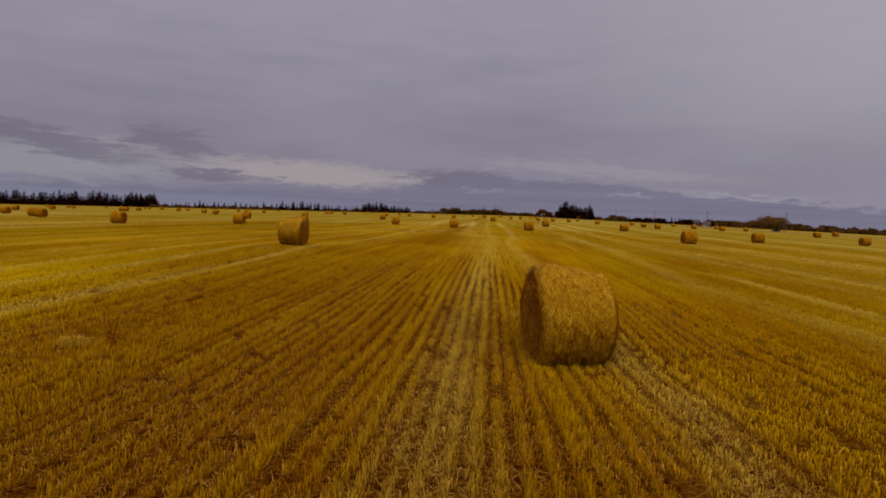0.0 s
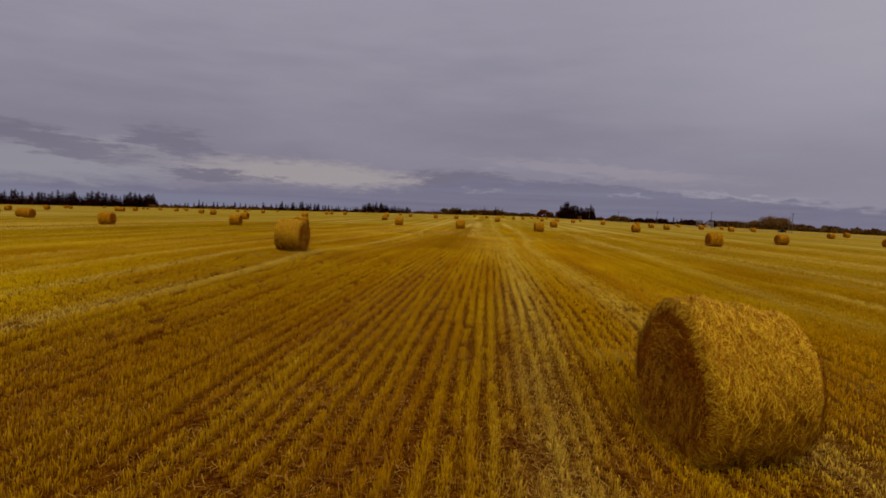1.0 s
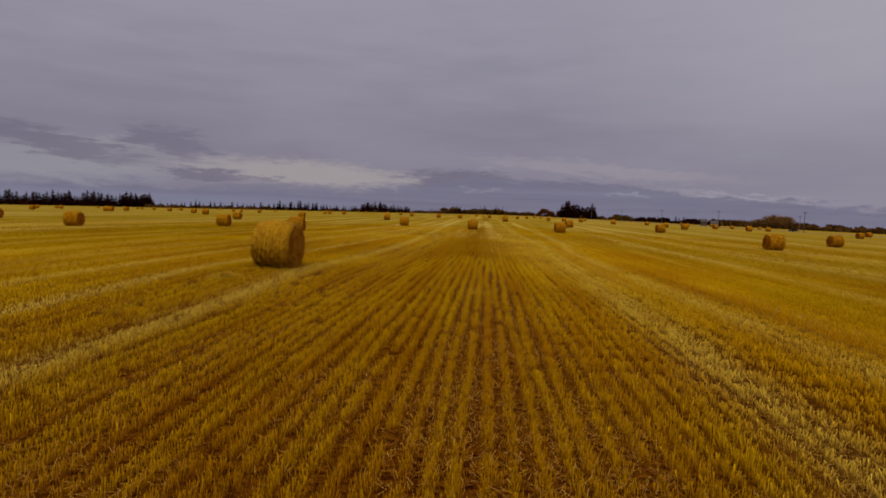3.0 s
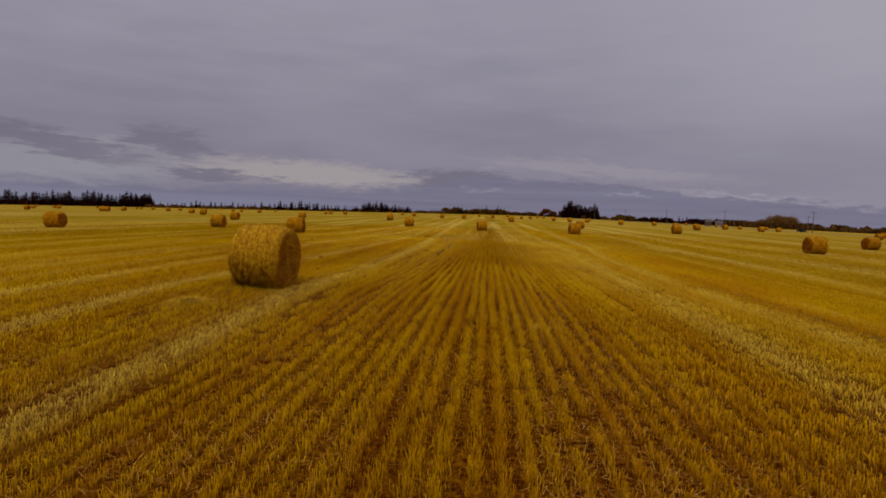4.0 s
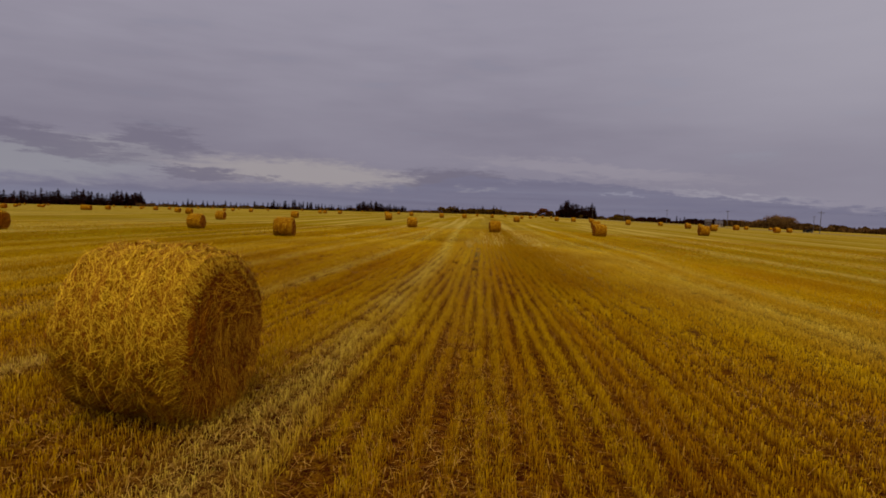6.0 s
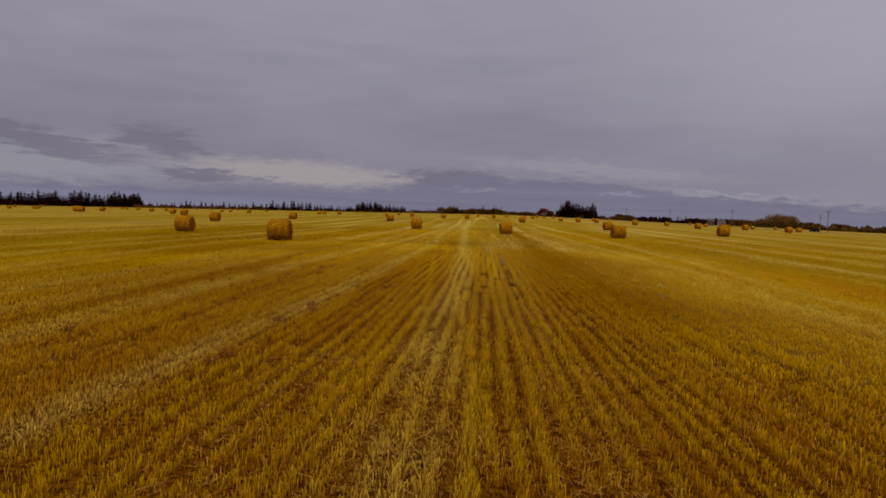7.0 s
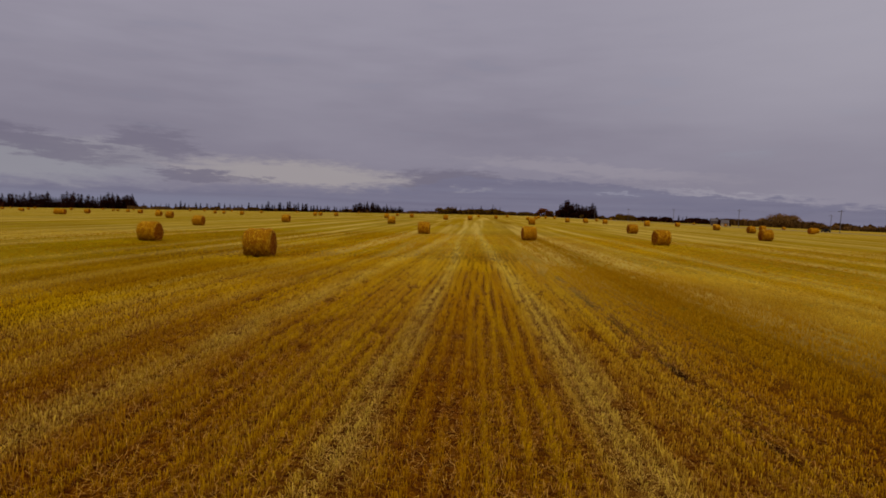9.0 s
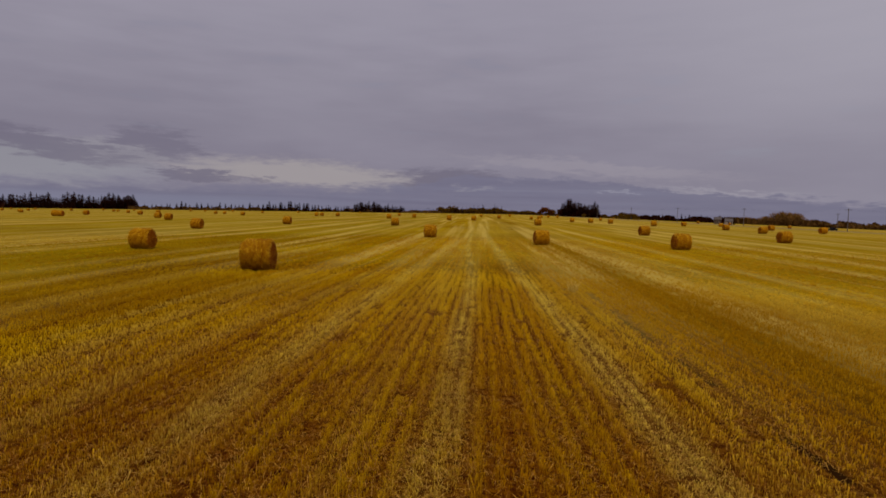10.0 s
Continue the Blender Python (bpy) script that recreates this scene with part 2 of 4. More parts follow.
def straw_colour(gr, rot, u, v, island=None):
    """Golden straw, ambered in streaks along the rows and paled on the wheel tracks."""
    streak = gr.noise(gr.vec("MULTIPLY", rot, (1.9, 0.05, 0)), 1.0, 3.0)
    blot = gr.noise(gr.vec("MULTIPLY", rot, (0.18, 0.10, 0)), 1.0, 4.0)
    f = gr.math("ADD", gr.math("MULTIPLY", streak, 0.75), gr.math("MULTIPLY", blot, 0.75))
    c = gr.mix(gr.ramp(f, 0.58, 0.95), AMBER, GOLD)
    mottle = gr.noise(gr.vec("MULTIPLY", rot, (0.045, 0.075, 0)), 1.0, 5.0, 0.6)
    c = gr.mix(gr.ramp(mottle, 0.55, 0.36, 0.0, 0.42), c, (0.27, 0.125, 0.0015))
    # darker towards the west of the field, paler on the rise ahead
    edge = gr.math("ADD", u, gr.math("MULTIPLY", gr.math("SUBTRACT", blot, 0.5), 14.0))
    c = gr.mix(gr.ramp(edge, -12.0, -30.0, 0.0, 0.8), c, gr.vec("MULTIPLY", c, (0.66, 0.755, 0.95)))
    pale_rise = gr.math("MULTIPLY", gr.ramp(gr.math("ADD", v, gr.math("MULTIPLY", edge, 0.8)), 32.0, 66.0), gr.ramp(edge, -17.0, -9.0))
    c = gr.mix(gr.math("MULTIPLY", pale_rise, 0.15), c, (0.52, 0.342, 0.024))
    # darker again towards the east
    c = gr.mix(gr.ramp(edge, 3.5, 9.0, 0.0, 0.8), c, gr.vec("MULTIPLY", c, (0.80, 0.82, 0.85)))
    # a brighter, yellower strip in the near west
    lighter_strip = gr.math("MULTIPLY", gr.ramp(edge, -5.5, -8.5), gr.math("MULTIPLY", gr.ramp(edge, -18.0, -12.0), gr.ramp(v, 36.0, 26.0)))
    c = gr.mix(lighter_strip, c, gr.vec("MULTIPLY", c, (1.10, 1.22, 1.0)))
    # thin broken lines of pale straw left along the rows
    line = gr.noise(gr.vec("MULTIPLY", rot, (0.75, 0.012, 0)), 1.0, 2.0)
    broken = gr.noise(gr.vec("MULTIPLY", rot, (0.5, 0.09, 0)), 1.0, 4.0)
    aside = gr.ramp(gr.math("ABSOLUTE", gr.math("ADD", u, 4.0)), 7.0, 13.0, 0.1, 1.0)
    c = gr.mix(gr.math("MULTIPLY", gr.math("MULTIPLY", gr.ramp(line, 0.56, 0.70), aside), gr.ramp(broken, 0.40, 0.60, 0.0, 0.7)), c, PALE)
    # a lane of darker, redder stubble up the field
    lane_off = gr.math("DIVIDE", gr.math("ADD", gr.math("MULTIPLY_ADD", edge, 0.25, gr.math("MULTIPLY", u, 0.75)), 3.9), 2.6)
    lane_dark = gr.math("MULTIPLY", gr.math("POWER", 2.7183, gr.math("MULTIPLY", gr.math("MULTIPLY", lane_off, lane_off), -1.0)), gr.ramp(v, 37.0, 45.0))
    c = gr.mix(gr.math("MULTIPLY", lane_dark, 0.74), c, (0.225, 0.097, 0.001))
    c = gr.mix(gr.math("MULTIPLY", gr.ramp(line, 0.44, 0.30), gr.ramp(broken, 0.6, 0.4, 0.0, 0.65)), c, (0.235, 0.110, 0.0015))
    pale = gr.math("MULTIPLY", swath_tone(gr, rot, u, v), gr.ramp(gr.noise(gr.vec("MULTIPLY", rot, (1.0, 0.35, 0)), 1.0, 3.0), 0.3, 0.6, 0.35, 1.0))
    c = gr.mix(gr.math("MULTIPLY", pale, 0.62), c, PALE)
    if island is not None:
        c = gr.mix(gr.ramp(island, 0.84, 1.0, 0.0, 0.28), c, PALE)
        c = gr.mix(gr.ramp(island, 0.34, 0.0, 0.0, 0.32), c, (0.13, 0.040, 0.001))
    return c


stubble_mat, gr, bs = material("stubble_straw", 0.9, 0.0)
at, rot, u, v, z = row_space(gr)
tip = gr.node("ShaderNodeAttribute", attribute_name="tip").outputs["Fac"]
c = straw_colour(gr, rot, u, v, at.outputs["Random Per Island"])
# shade painted into the stems: dark red-brown at the foot, brightened at the tip
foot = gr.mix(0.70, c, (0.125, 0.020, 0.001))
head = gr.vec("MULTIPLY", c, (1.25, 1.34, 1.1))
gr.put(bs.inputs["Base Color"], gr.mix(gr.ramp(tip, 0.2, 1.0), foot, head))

litter_mat, gr, bs = material("straw_litter", 0.8, 0.06)
at, rot, u, v, z = row_space(gr)
c = gr.mix(at.outputs["Random Per Island"], (0.13, 0.034, 0.003), (0.46, 0.25, 0.036))
c = gr.mix(gr.ramp(swath_tone(gr, rot, u, v), 0.3, 0.9, 0.0, 0.3), c, PALE)
gr.put(bs.inputs["Base Color"], c)

ground_mat, gr, bs = material("stubble_ground", 0.95, 0.0)
at, rot, u, v, z = row_space(gr)
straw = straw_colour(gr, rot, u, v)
crumb = gr.noise(rot, 12.0, 6.0, 0.7)
grit = gr.noise(rot, 60.0, 3.0, 0.7)
soil = gr.mix(gr.ramp(crumb, 0.3, 0.7), (0.027, 0.0050, 0.0014), (0.098, 0.022, 0.003))
chaff = gr.ramp(gr.math("ADD", gr.math("MULTIPLY", grit, 0.6), gr.math("MULTIPLY", crumb, 0.5)), 0.48, 0.70)
# the wheel tracks are pressed full of pale straw
chaff = gr.math("MAXIMUM", gr.math("MULTIPLY", chaff, 0.45), gr.math("MULTIPLY", gr.ramp(swath_tone(gr, rot, u, v), 0.3, 1.0), gr.ramp(crumb, 0.50, 0.72, 0.0, 0.15)))
near = gr.mix(chaff, soil, gr.vec("MULTIPLY", straw, (0.8, 0.75, 0.7)))
# away from the camera's path the ground takes straw colour in place of stems
slant = gr.math("ADD", u, gr.math("MULTIPLY_ADD", v, 0.288, -1.1))
du = gr.math("DIVIDE", gr.math("SUBTRACT", gr.math("ABSOLUTE", slant), 6.0), 10.0)
dv = gr.math("DIVIDE", gr.math("SUBTRACT", v, 60.0), 24.0)
dw = gr.math("DIVIDE", gr.math("SUBTRACT", gr.math("MULTIPLY", gr.math("ABSOLUTE", gr.math("SUBTRACT", u, 0.6)), 1.1), gr.math("SUBTRACT", v, 1.0)), 18.0)
patchy = gr.math("MULTIPLY", gr.math("SUBTRACT", gr.noise(rot, 0.12, 4.0), 0.5), 0.35)
beyond_stems = gr.ramp(gr.math("ADD", gr.math("MAXIMUM", dw, gr.math("MAXIMUM", du, dv)), patchy), -0.1, 0.9)
tuft = gr.noise(gr.vec("MULTIPLY", rot, (1.4, 0.5, 1.0)), 1.0, 5.0, 0.7)
fur = gr.math("MULTIPLY", gr.ramp(tuft, 0.36, 0.62, 0.35, 0.0), 1.0)
distant = gr.mix(fur, gr.vec("MULTIPLY", straw, (0.58, 0.655, 0.9)), (0.18, 0.100, 0.002))
band = gr.ramp(gr.noise(gr.vec("MULTIPLY", rot, (0.008, 0.03, 0)), 1.0, 4.0), 0.35, 0.68)
distant = gr.mix(gr.math("MULTIPLY", band, 0.35), distant, (0.37, 0.242, 0.016))
# long bleached streaks and darker lanes along the rows
lanes = gr.noise(gr.vec("MULTIPLY", rot, (0.34, 0.006, 0)), 1.0, 4.0, 0.6)
distant = gr.mix(gr.ramp(lanes, 0.50, 0.62, 0.0, 0.60), distant, (0.46, 0.335, 0.070))
distant = gr.mix(gr.ramp(lanes, 0.46, 0.34, 0.0, 0.50), distant, (0.200, 0.112, 0.003))
rut_u = gr.math("ADD", u, gr.math("MULTIPLY", gr.math("SUBTRACT", gr.noise(gr.vec("MULTIPLY", rot, (0.0, 0.5, 0)), 1.0, 3.0), 0.5), 0.25))
rut = gr.math("MULTIPLY", gr.ramp(gr.math("ABSOLUTE", gr.math("ADD", rut_u, 6.8)), 0.13, 0.04), gr.math("MULTIPLY", gr.ramp(gr.noise(rot, 1.1, 3.0), 0.38, 0.5), gr.ramp(v, 42.0, 45.0), gr.ramp(v, 68.0, 62.0)))
near = gr.mix(rut, near, (0.018, 0.006, 0.002))
gr.put(bs.inputs["Base Color"], gr.mix(beyond_stems, near, distant))
bump = gr.node("ShaderNodeBump")
bump.inputs["Strength"].default_value, bump.inputs["Distance"].default_value = 0.9, 0.05
gr.put(bump.inputs["Height"], gr.math("ADD", crumb, gr.math("MULTIPLY", grit, 0.5)))
gr.put(bs.inputs["Normal"], bump.outputs[0])


def bale_material(name, light, deep, coil):
    m, gr, bs = material(name, 0.9, 0.04)
    tc = gr.node("ShaderNodeTexCoord").outputs["Object"]
    info = gr.node("ShaderNodeObjectInfo").outputs["Random"]
    rings = gr.noise(gr.vec("MULTIPLY", tc, coil), 1.0, 5.0, 0.7)
    patchy = gr.noise(tc, 2.6, 4.0)
    speck = gr.noise(tc, 48.0, 3.0, 0.7)
    f = gr.math("ADD", gr.math("MULTIPLY", rings, 0.5), gr.math("ADD", gr.math("MULTIPLY", patchy, 0.20), gr.math("MULTIPLY", speck, 0.60)))
    c = gr.mix(gr.ramp(f, 0.48, 0.82), deep, light)
    c = gr.mix(gr.math("MULTIPLY", info, 0.3), c, deep)
    gr.put(bs.inputs["Base Color"], c)
    bp = gr.node("ShaderNodeBump")
    bp.inputs["Strength"].default_value, bp.inputs["Distance"].default_value = 1.0, 0.04
    gr.put(bp.inputs["Height"], gr.math("ADD", rings, speck))
    gr.put(bs.inputs["Normal"], bp.outputs[0])
    return m


wrap_mat = bale_material("bale_wrap_straw", (0.42, 0.210, 0.002), (0.140, 0.031, 0.0006), (14.0, 3.0, 3.0))
end_mat = bale_material("bale_end_straw", (0.34, 0.105, 0.0015), (0.110, 0.022, 0.0006), (3.0, 14.0, 14.0))
mound_mat = bale_material("heap_inside", (0.36, 0.20, 0.004), (0.16, 0.075, 0.001), (6.0, 6.0, 6.0))
strand_mat, gr, bs = material("loose_straw", 0.75, 0.08)
isl = gr.node("ShaderNodeNewGeometry").outputs["Random Per Island"]
gr.put(bs.inputs["Base Color"], gr.mix(gr.ramp(isl, 0.25, 0.95), (0.23, 0.066, 0.0007), (0.80, 0.505, 0.018)))
heap_mat, gr, bs = material("heap_straw", 0.8, 0.06)
isl = gr.node("ShaderNodeNewGeometry").outputs["Random Per Island"]
gr.put(bs.inputs["Base Color"], gr.mix(isl, (0.22, 0.105, 0.003), (0.52, 0.325, 0.020)))
tuft_mat, gr, bs = material("standing_stalks", 0.8, 0.05)
isl = gr.node("ShaderNodeNewGeometry").outputs["Random Per Island"]
gr.put(bs.inputs["Base Color"], gr.mix(isl, (0.42, 0.27, 0.03), (0.66, 0.48, 0.11)))
end_strand_mat, gr, bs = material("loose_end_straw", 0.8, 0.06)
isl = gr.node("ShaderNodeNewGeometry").outputs["Random Per Island"]
gr.put(bs.inputs["Base Color"], gr.mix(gr.ramp(isl, 0.36, 1.0), (0.17, 0.034, 0.0006), (0.78, 0.405, 0.012)))


def leafy(name, a, b, rough=0.7):
    m, gr, bs = material(name, rough, 0.0)
    isl = gr.node("ShaderNodeNewGeometry").outputs["Random Per Island"]
    info = gr.node("ShaderNodeObjectInfo").outputs["Random"]
    c = gr.mix(isl, a, b)
    gr.put(bs.inputs["Base Color"], gr.mix(gr.math("MULTIPLY", info, 0.4), c, a))
    return m


def plain(name, a, b, scale=3.0, rough=0.8, spec=0.2):
    m, gr, bs = material(name, rough, spec)
    tc = gr.node("ShaderNodeTexCoord").outputs["Object"]
    n = gr.noise(tc, scale, 5.0, 0.65)
    gr.put(bs.inputs["Base Color"], gr.mix(gr.ramp(n, 0.3, 0.7), a, b))
    return m


needle_mat = leafy("spruce_needles", (0.0100, 0.0030, 0.0020), (0.030, 0.0095, 0.0050))
olive_mat = leafy("autumn_leaves_olive", (0.052, 0.026, 0.004), (0.14, 0.075, 0.010))
rust_mat = leafy("autumn_leaves_rust", (0.070, 0.020, 0.004), (0.16, 0.048, 0.008))
tan_mat = leafy("bare_twigs_tan", (0.090, 0.044, 0.012), (0.20, 0.108, 0.030))
brown_mat = leafy("brown_brush", (0.040, 0.020, 0.006), (0.11, 0.056, 0.015))
bark_mat = plain("bark", (0.035, 0.026, 0.02), (0.08, 0.06, 0.045), 6.0)
pole_mat = plain("weathered_pole_wood", (0.06, 0.05, 0.045), (0.12, 0.10, 0.085), 8.0)
wire_mat = plain("line_wire", (0.03, 0.03, 0.03), (0.05, 0.05, 0.05), 2.0, 0.5)
road_mat = plain("gravel_road", (0.055, 0.05, 0.045), (0.10, 0.09, 0.075), 1.5)
verge_mat = plain("verge_grass", (0.06, 0.042, 0.010), (0.13, 0.09, 0.02), 0.6)
white_mat = plain("weathered_siding", (0.27, 0.22, 0.17), (0.36, 0.30, 0.24), 1.0)
roof_mat = plain("dark_shingles", (0.05, 0.04, 0.04), (0.09, 0.075, 0.07), 2.0)
barn_mat = plain("dark_barn_boards", (0.05, 0.035, 0.03), (0.09, 0.065, 0.05), 2.0)
glass_mat = plain("dark_window_glass", (0.015, 0.015, 0.016), (0.022, 0.022, 0.023), 1.0, 0.4, 0.15)
car_mat = plain("dark_car_paint", (0.008, 0.007, 0.007), (0.011, 0.010, 0.010), 1.0, 0.6, 0.08)
tyre_mat = plain("tyre_rubber", (0.012, 0.012, 0.012), (0.02, 0.02, 0.02), 4.0)

# ---- mesh helpers ----


def mesh_of(name, verts, quads, mat):
    """A mesh out of arrays: verts (n, 3), faces (m, 3 or 4)."""
    verts, quads = np.asarray(verts, np.float32), np.asarray(quads, np.int32)
    me = bpy.data.meshes.new(name)
    k = quads.shape[1]
    me.vertices.add(len(verts))
    me.vertices.foreach_set("co", verts.ravel())
    me.loops.add(quads.size)
    me.loops.foreach_set("vertex_index", quads.ravel())
    me.polygons.add(len(quads))
    me.polygons.foreach_set("loop_start", np.arange(0, quads.size, k, dtype=np.int32))
    me.polygons.foreach_set("loop_total", np.full(len(quads), k, np.int32))
    me.materials.append(mat)
    me.update(calc_edges=True)
    return me


def bm_mesh(name, bm, mat, smooth=False):
    me = bpy.data.meshes.new(name)
    bm.to_mesh(me)
    bm.free()
    me.materials.append(mat)
    if smooth:
        me.shade_smooth()
    return me


def part(name, me, parent, label=""):
    ob = new(name, me)
    ob.parent = parent
    return tagged(ob, label) if label else ob


def box(bm, size, at=(0, 0, 0), bevel=0.0):
    made = bmesh.ops.create_cube(bm, size=1.0, matrix=Matrix.LocRotScale(at, None, size))
    if bevel:
        edges = {e for v in made["verts"] for e in v.link_edges}
        bmesh.ops.bevel(bm, geom=list(edges), offset=bevel, segments=2, affect="EDGES")


def tube(bm, a, b, ra, rb, sides=6):
    a, b = Vector(a), Vector(b)
    turn = (b - a).to_track_quat("Z", "Y").to_matrix().to_4x4()
    bmesh.ops.create_cone(bm, cap_ends=True, segments=sides, radius1=ra, radius2=rb, depth=(b - a).length,
                          matrix=Matrix.Translation((a + b) / 2) @ turn)


# ---- the ground, one sheet to the horizon ----


def graded(points):
    out = []
    for (a, b, step) in points:
        out += list(np.arange(a, b, step))
    return np.array(out + [points[-1][1]])


gx = graded(((-4000, -1000, 250), (-1000, -200, 40), (-200, -60, 7), (-60, -26, 1.5), (-26, 14, 0.5), (14, 60, 1.5), (60, 200, 7), (200, 1000, 40), (1000, 4000, 250)))
gy = graded(((-3000, -200, 200), (-200, -10, 10), (-10, 66, 0.8), (66, 150, 2.5), (150, 500, 10), (500, 1000, 25), (1000, 4500, 250)))
X, Y = np.meshgrid(gx, gy)
Z = land(X, Y)
nx, ny = len(gx), len(gy)
i = (np.arange(ny - 1)[:, None] * nx + np.arange(nx - 1)[None, :]).ravel()
me = mesh_of("ground", np.stack([X, Y, Z], -1).reshape(-1, 3), np.stack([i, i + 1, i + nx + 1, i + nx], -1), ground_mat)
me.shade_smooth()
tagged(new("ground", me), "harvested grain field of golden stubble in long drill rows", "field", kind="structure")

# ---- standing stubble ----
rng = np.random.default_rng(7)
# the camera's path and a little beyond, round which stems are built densest
FLIGHT_LINE = np.array(((0.6, 1.5), (-3.0, 11.3), (-7.0, 23.2), (-10.4, 33.9), (-12.5, 40.0), (-14.2, 46.5)))


def soft_noise(a, seed, step):
    """Smooth one-dimensional noise, 0 to 1."""
    table = np.random.default_rng(seed).random(4096)
    q = a / step + 1000.0
    k = np.floor(q).astype(int)
    f = q - k
    f = f * f * (3 - 2 * f)
    return table[k % 4096] * (1 - f) + table[(k + 1) % 4096] * f


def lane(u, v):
    """How far a place lies from the camera's path, in metres."""
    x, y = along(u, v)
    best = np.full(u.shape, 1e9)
    for a, b in zip(FLIGHT_LINE[:-1], FLIGHT_LINE[1:]):
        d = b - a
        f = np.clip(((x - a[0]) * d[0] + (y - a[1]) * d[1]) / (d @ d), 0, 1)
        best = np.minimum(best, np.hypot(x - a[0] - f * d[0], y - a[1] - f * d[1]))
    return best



def tracks(u, v):
    """How near a place lies to one of the pale tracks, 0 to 1."""
    near = np.zeros(u.shape)
    for half, pale, table in SWATHS[:8]:
        near = np.maximum(near, pale * np.exp(-((u - np.interp(v, *zip(*table))) / half) ** 2))
    return near


RUT = (-6.8, 43.0, 62.0)
# small patches of bare dark soil: x, y, radius
BARE = ((3.88, 9.49, 0.3), (4.44, 8.15, 0.34), (3.86, 12.15, 0.25), (2.24, 20.14, 0.4), (-9.55, 29.09, 0.18), (-8.75, 28.47, 0.16), (-7.96, 33.09, 0.26), (-10.83, 36.4, 0.2), (-14.26, 55.38, 0.45), (-13.82, 48.43, 0.3), (-12.37, 45.38, 0.25))
NEAR_BALES = ((1.78, 12.18, 0.35), (-10.45, 29.6, 0.1))


def stems(name, inner, outer, per_metre, wide, tall, u_range, v_range, teeth=1):
    """Stubble between two distances from the camera's path: upright straws in drill rows."""
    rows = np.arange(math.ceil(u_range[0] / ROW), math.floor(u_range[1] / ROW))
    n = int(len(rows) * (v_range[1] - v_range[0]) * per_metre)
    row = rng.choice(rows, n)
    v = rng.uniform(*v_range, n)
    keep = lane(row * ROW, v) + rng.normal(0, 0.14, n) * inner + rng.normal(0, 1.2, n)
    # only inside the wedge of field that the camera looks over
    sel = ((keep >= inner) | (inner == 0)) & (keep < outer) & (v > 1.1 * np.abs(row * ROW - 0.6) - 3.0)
    row, v = row[sel], v[sel]
    stand = soft_noise(row * 13.37 + 0.0 * v, 3, 1.0)
    gapn = soft_noise(v + row * 57.3, 4, 0.35)
    messy = soft_noise(v + 0.6 * row * ROW + np.floor(row / 9) * 31.7, 14, 5.0)
    crushed = 0.25 * tracks(row * ROW, v)
    # bare soil in broken patches along the edges of the wheel tracks
    bare = np.where(soft_noise(v + row * 11.3, 17, 0.5) > 0.84, tracks(row * ROW - 0.55, v), 0)
    rut = np.exp(-((row * ROW - RUT[0]) / 0.15) ** 2) * (v > RUT[1]) * (v < RUT[2]) * (soft_noise(v, 15, 1.2) > 0.42)
    ok = (gapn > 0.15 - 0.10 * stand) & (rng.random(len(v)) > 0.12 * crushed) & (rng.random(len(v)) > np.maximum(rut, 0.9 * bare))
    row, v, stand, crushed, messy = row[ok], v[ok], stand[ok], crushed[ok], messy[ok]
    n = len(v)
    stray = rng.random(n) < 0.08 + 0.15 * messy + 0.20 * np.clip((v - 22) / 10, 0, 1) + 0.20 * np.clip((v - 38) / 8, 0, 1)
    wander = (soft_noise(v + row * 3.1, 5, 2.5) - 0.5) * 0.08
    u = row * ROW + wander + np.where(stray, rng.uniform(-0.5, 0.5, n) * ROW, rng.normal(0, 0.030, n) * (1 + 0.5 * messy))
    clump = soft_noise(v + row * 91.7, 16, 0.16)
    # cross ripples where the drill bounced
    ripple = np.exp(-((v - 24) / 9) ** 4 - ((row * ROW - 0.5) / 3.2) ** 4) * np.sin(v * 8.4 + 1.5 * soft_noise(row * 0.7, 23, 2.0))
    h = tall * (1 + 0.22 * ripple) * (0.73 + 0.44 * clump) * (0.60 + 0.50 * stand) * rng.uniform(0.45, 1.15, n) * (1 - 0.4 * crushed) * np.where(stray, rng.uniform(0.25, 0.75, n), 1.0)
    x, y = along(u, v)
    for bx, by, press in NEAR_BALES:
        # pressed flat round the resting bales
        h = h * (1 - press * np.exp(-((x - bx) / 1.0) ** 4 - ((y - by + 0.35) / 1.0) ** 4))
    for bx, by, size in BARE:
        h = h * (1 - 0.92 * np.exp(-((x - bx) / (0.6 * size)) ** 4 - ((y - by) / size) ** 4))
    z = land(x, y) - 0.015
    face = rng.uniform(-0.9, 0.9, n)
    lean_d, lean = rng.uniform(0, 6.283, n), np.abs(rng.normal(0, 0.26, n)) * (1 + 2.2 * crushed)
    tx, ty = x + np.cos(lean_d) * lean * h, y + np.sin(lean_d) * lean * h
    w = wide * rng.uniform(0.7, 1.4, n)
    px, py = np.cos(face) * w, np.sin(face) * w
    base = np.stack([x, y, z], -1)
    top = np.stack([tx, ty, z + h * np.sqrt(np.clip(1 - lean ** 2 * 0.6, 0.2, 1))], -1)
    side = np.stack([px, py, np.zeros(n)], -1)
    if teeth == 0:
        verts = np.stack([base, top + side, top - side], 1).reshape(-1, 3)
        faces = np.arange(n * 3).reshape(-1, 3)
    elif teeth == 1:
        verts = np.stack([base - side, base + side, top + side * 0.6, top - side * 0.6], 1).reshape(-1, 3)
        faces = np.arange(n * 4).reshape(-1, 4)
    else:
        # a tuft: three spikes from one root
        sl = side * 0.9
        vs = []
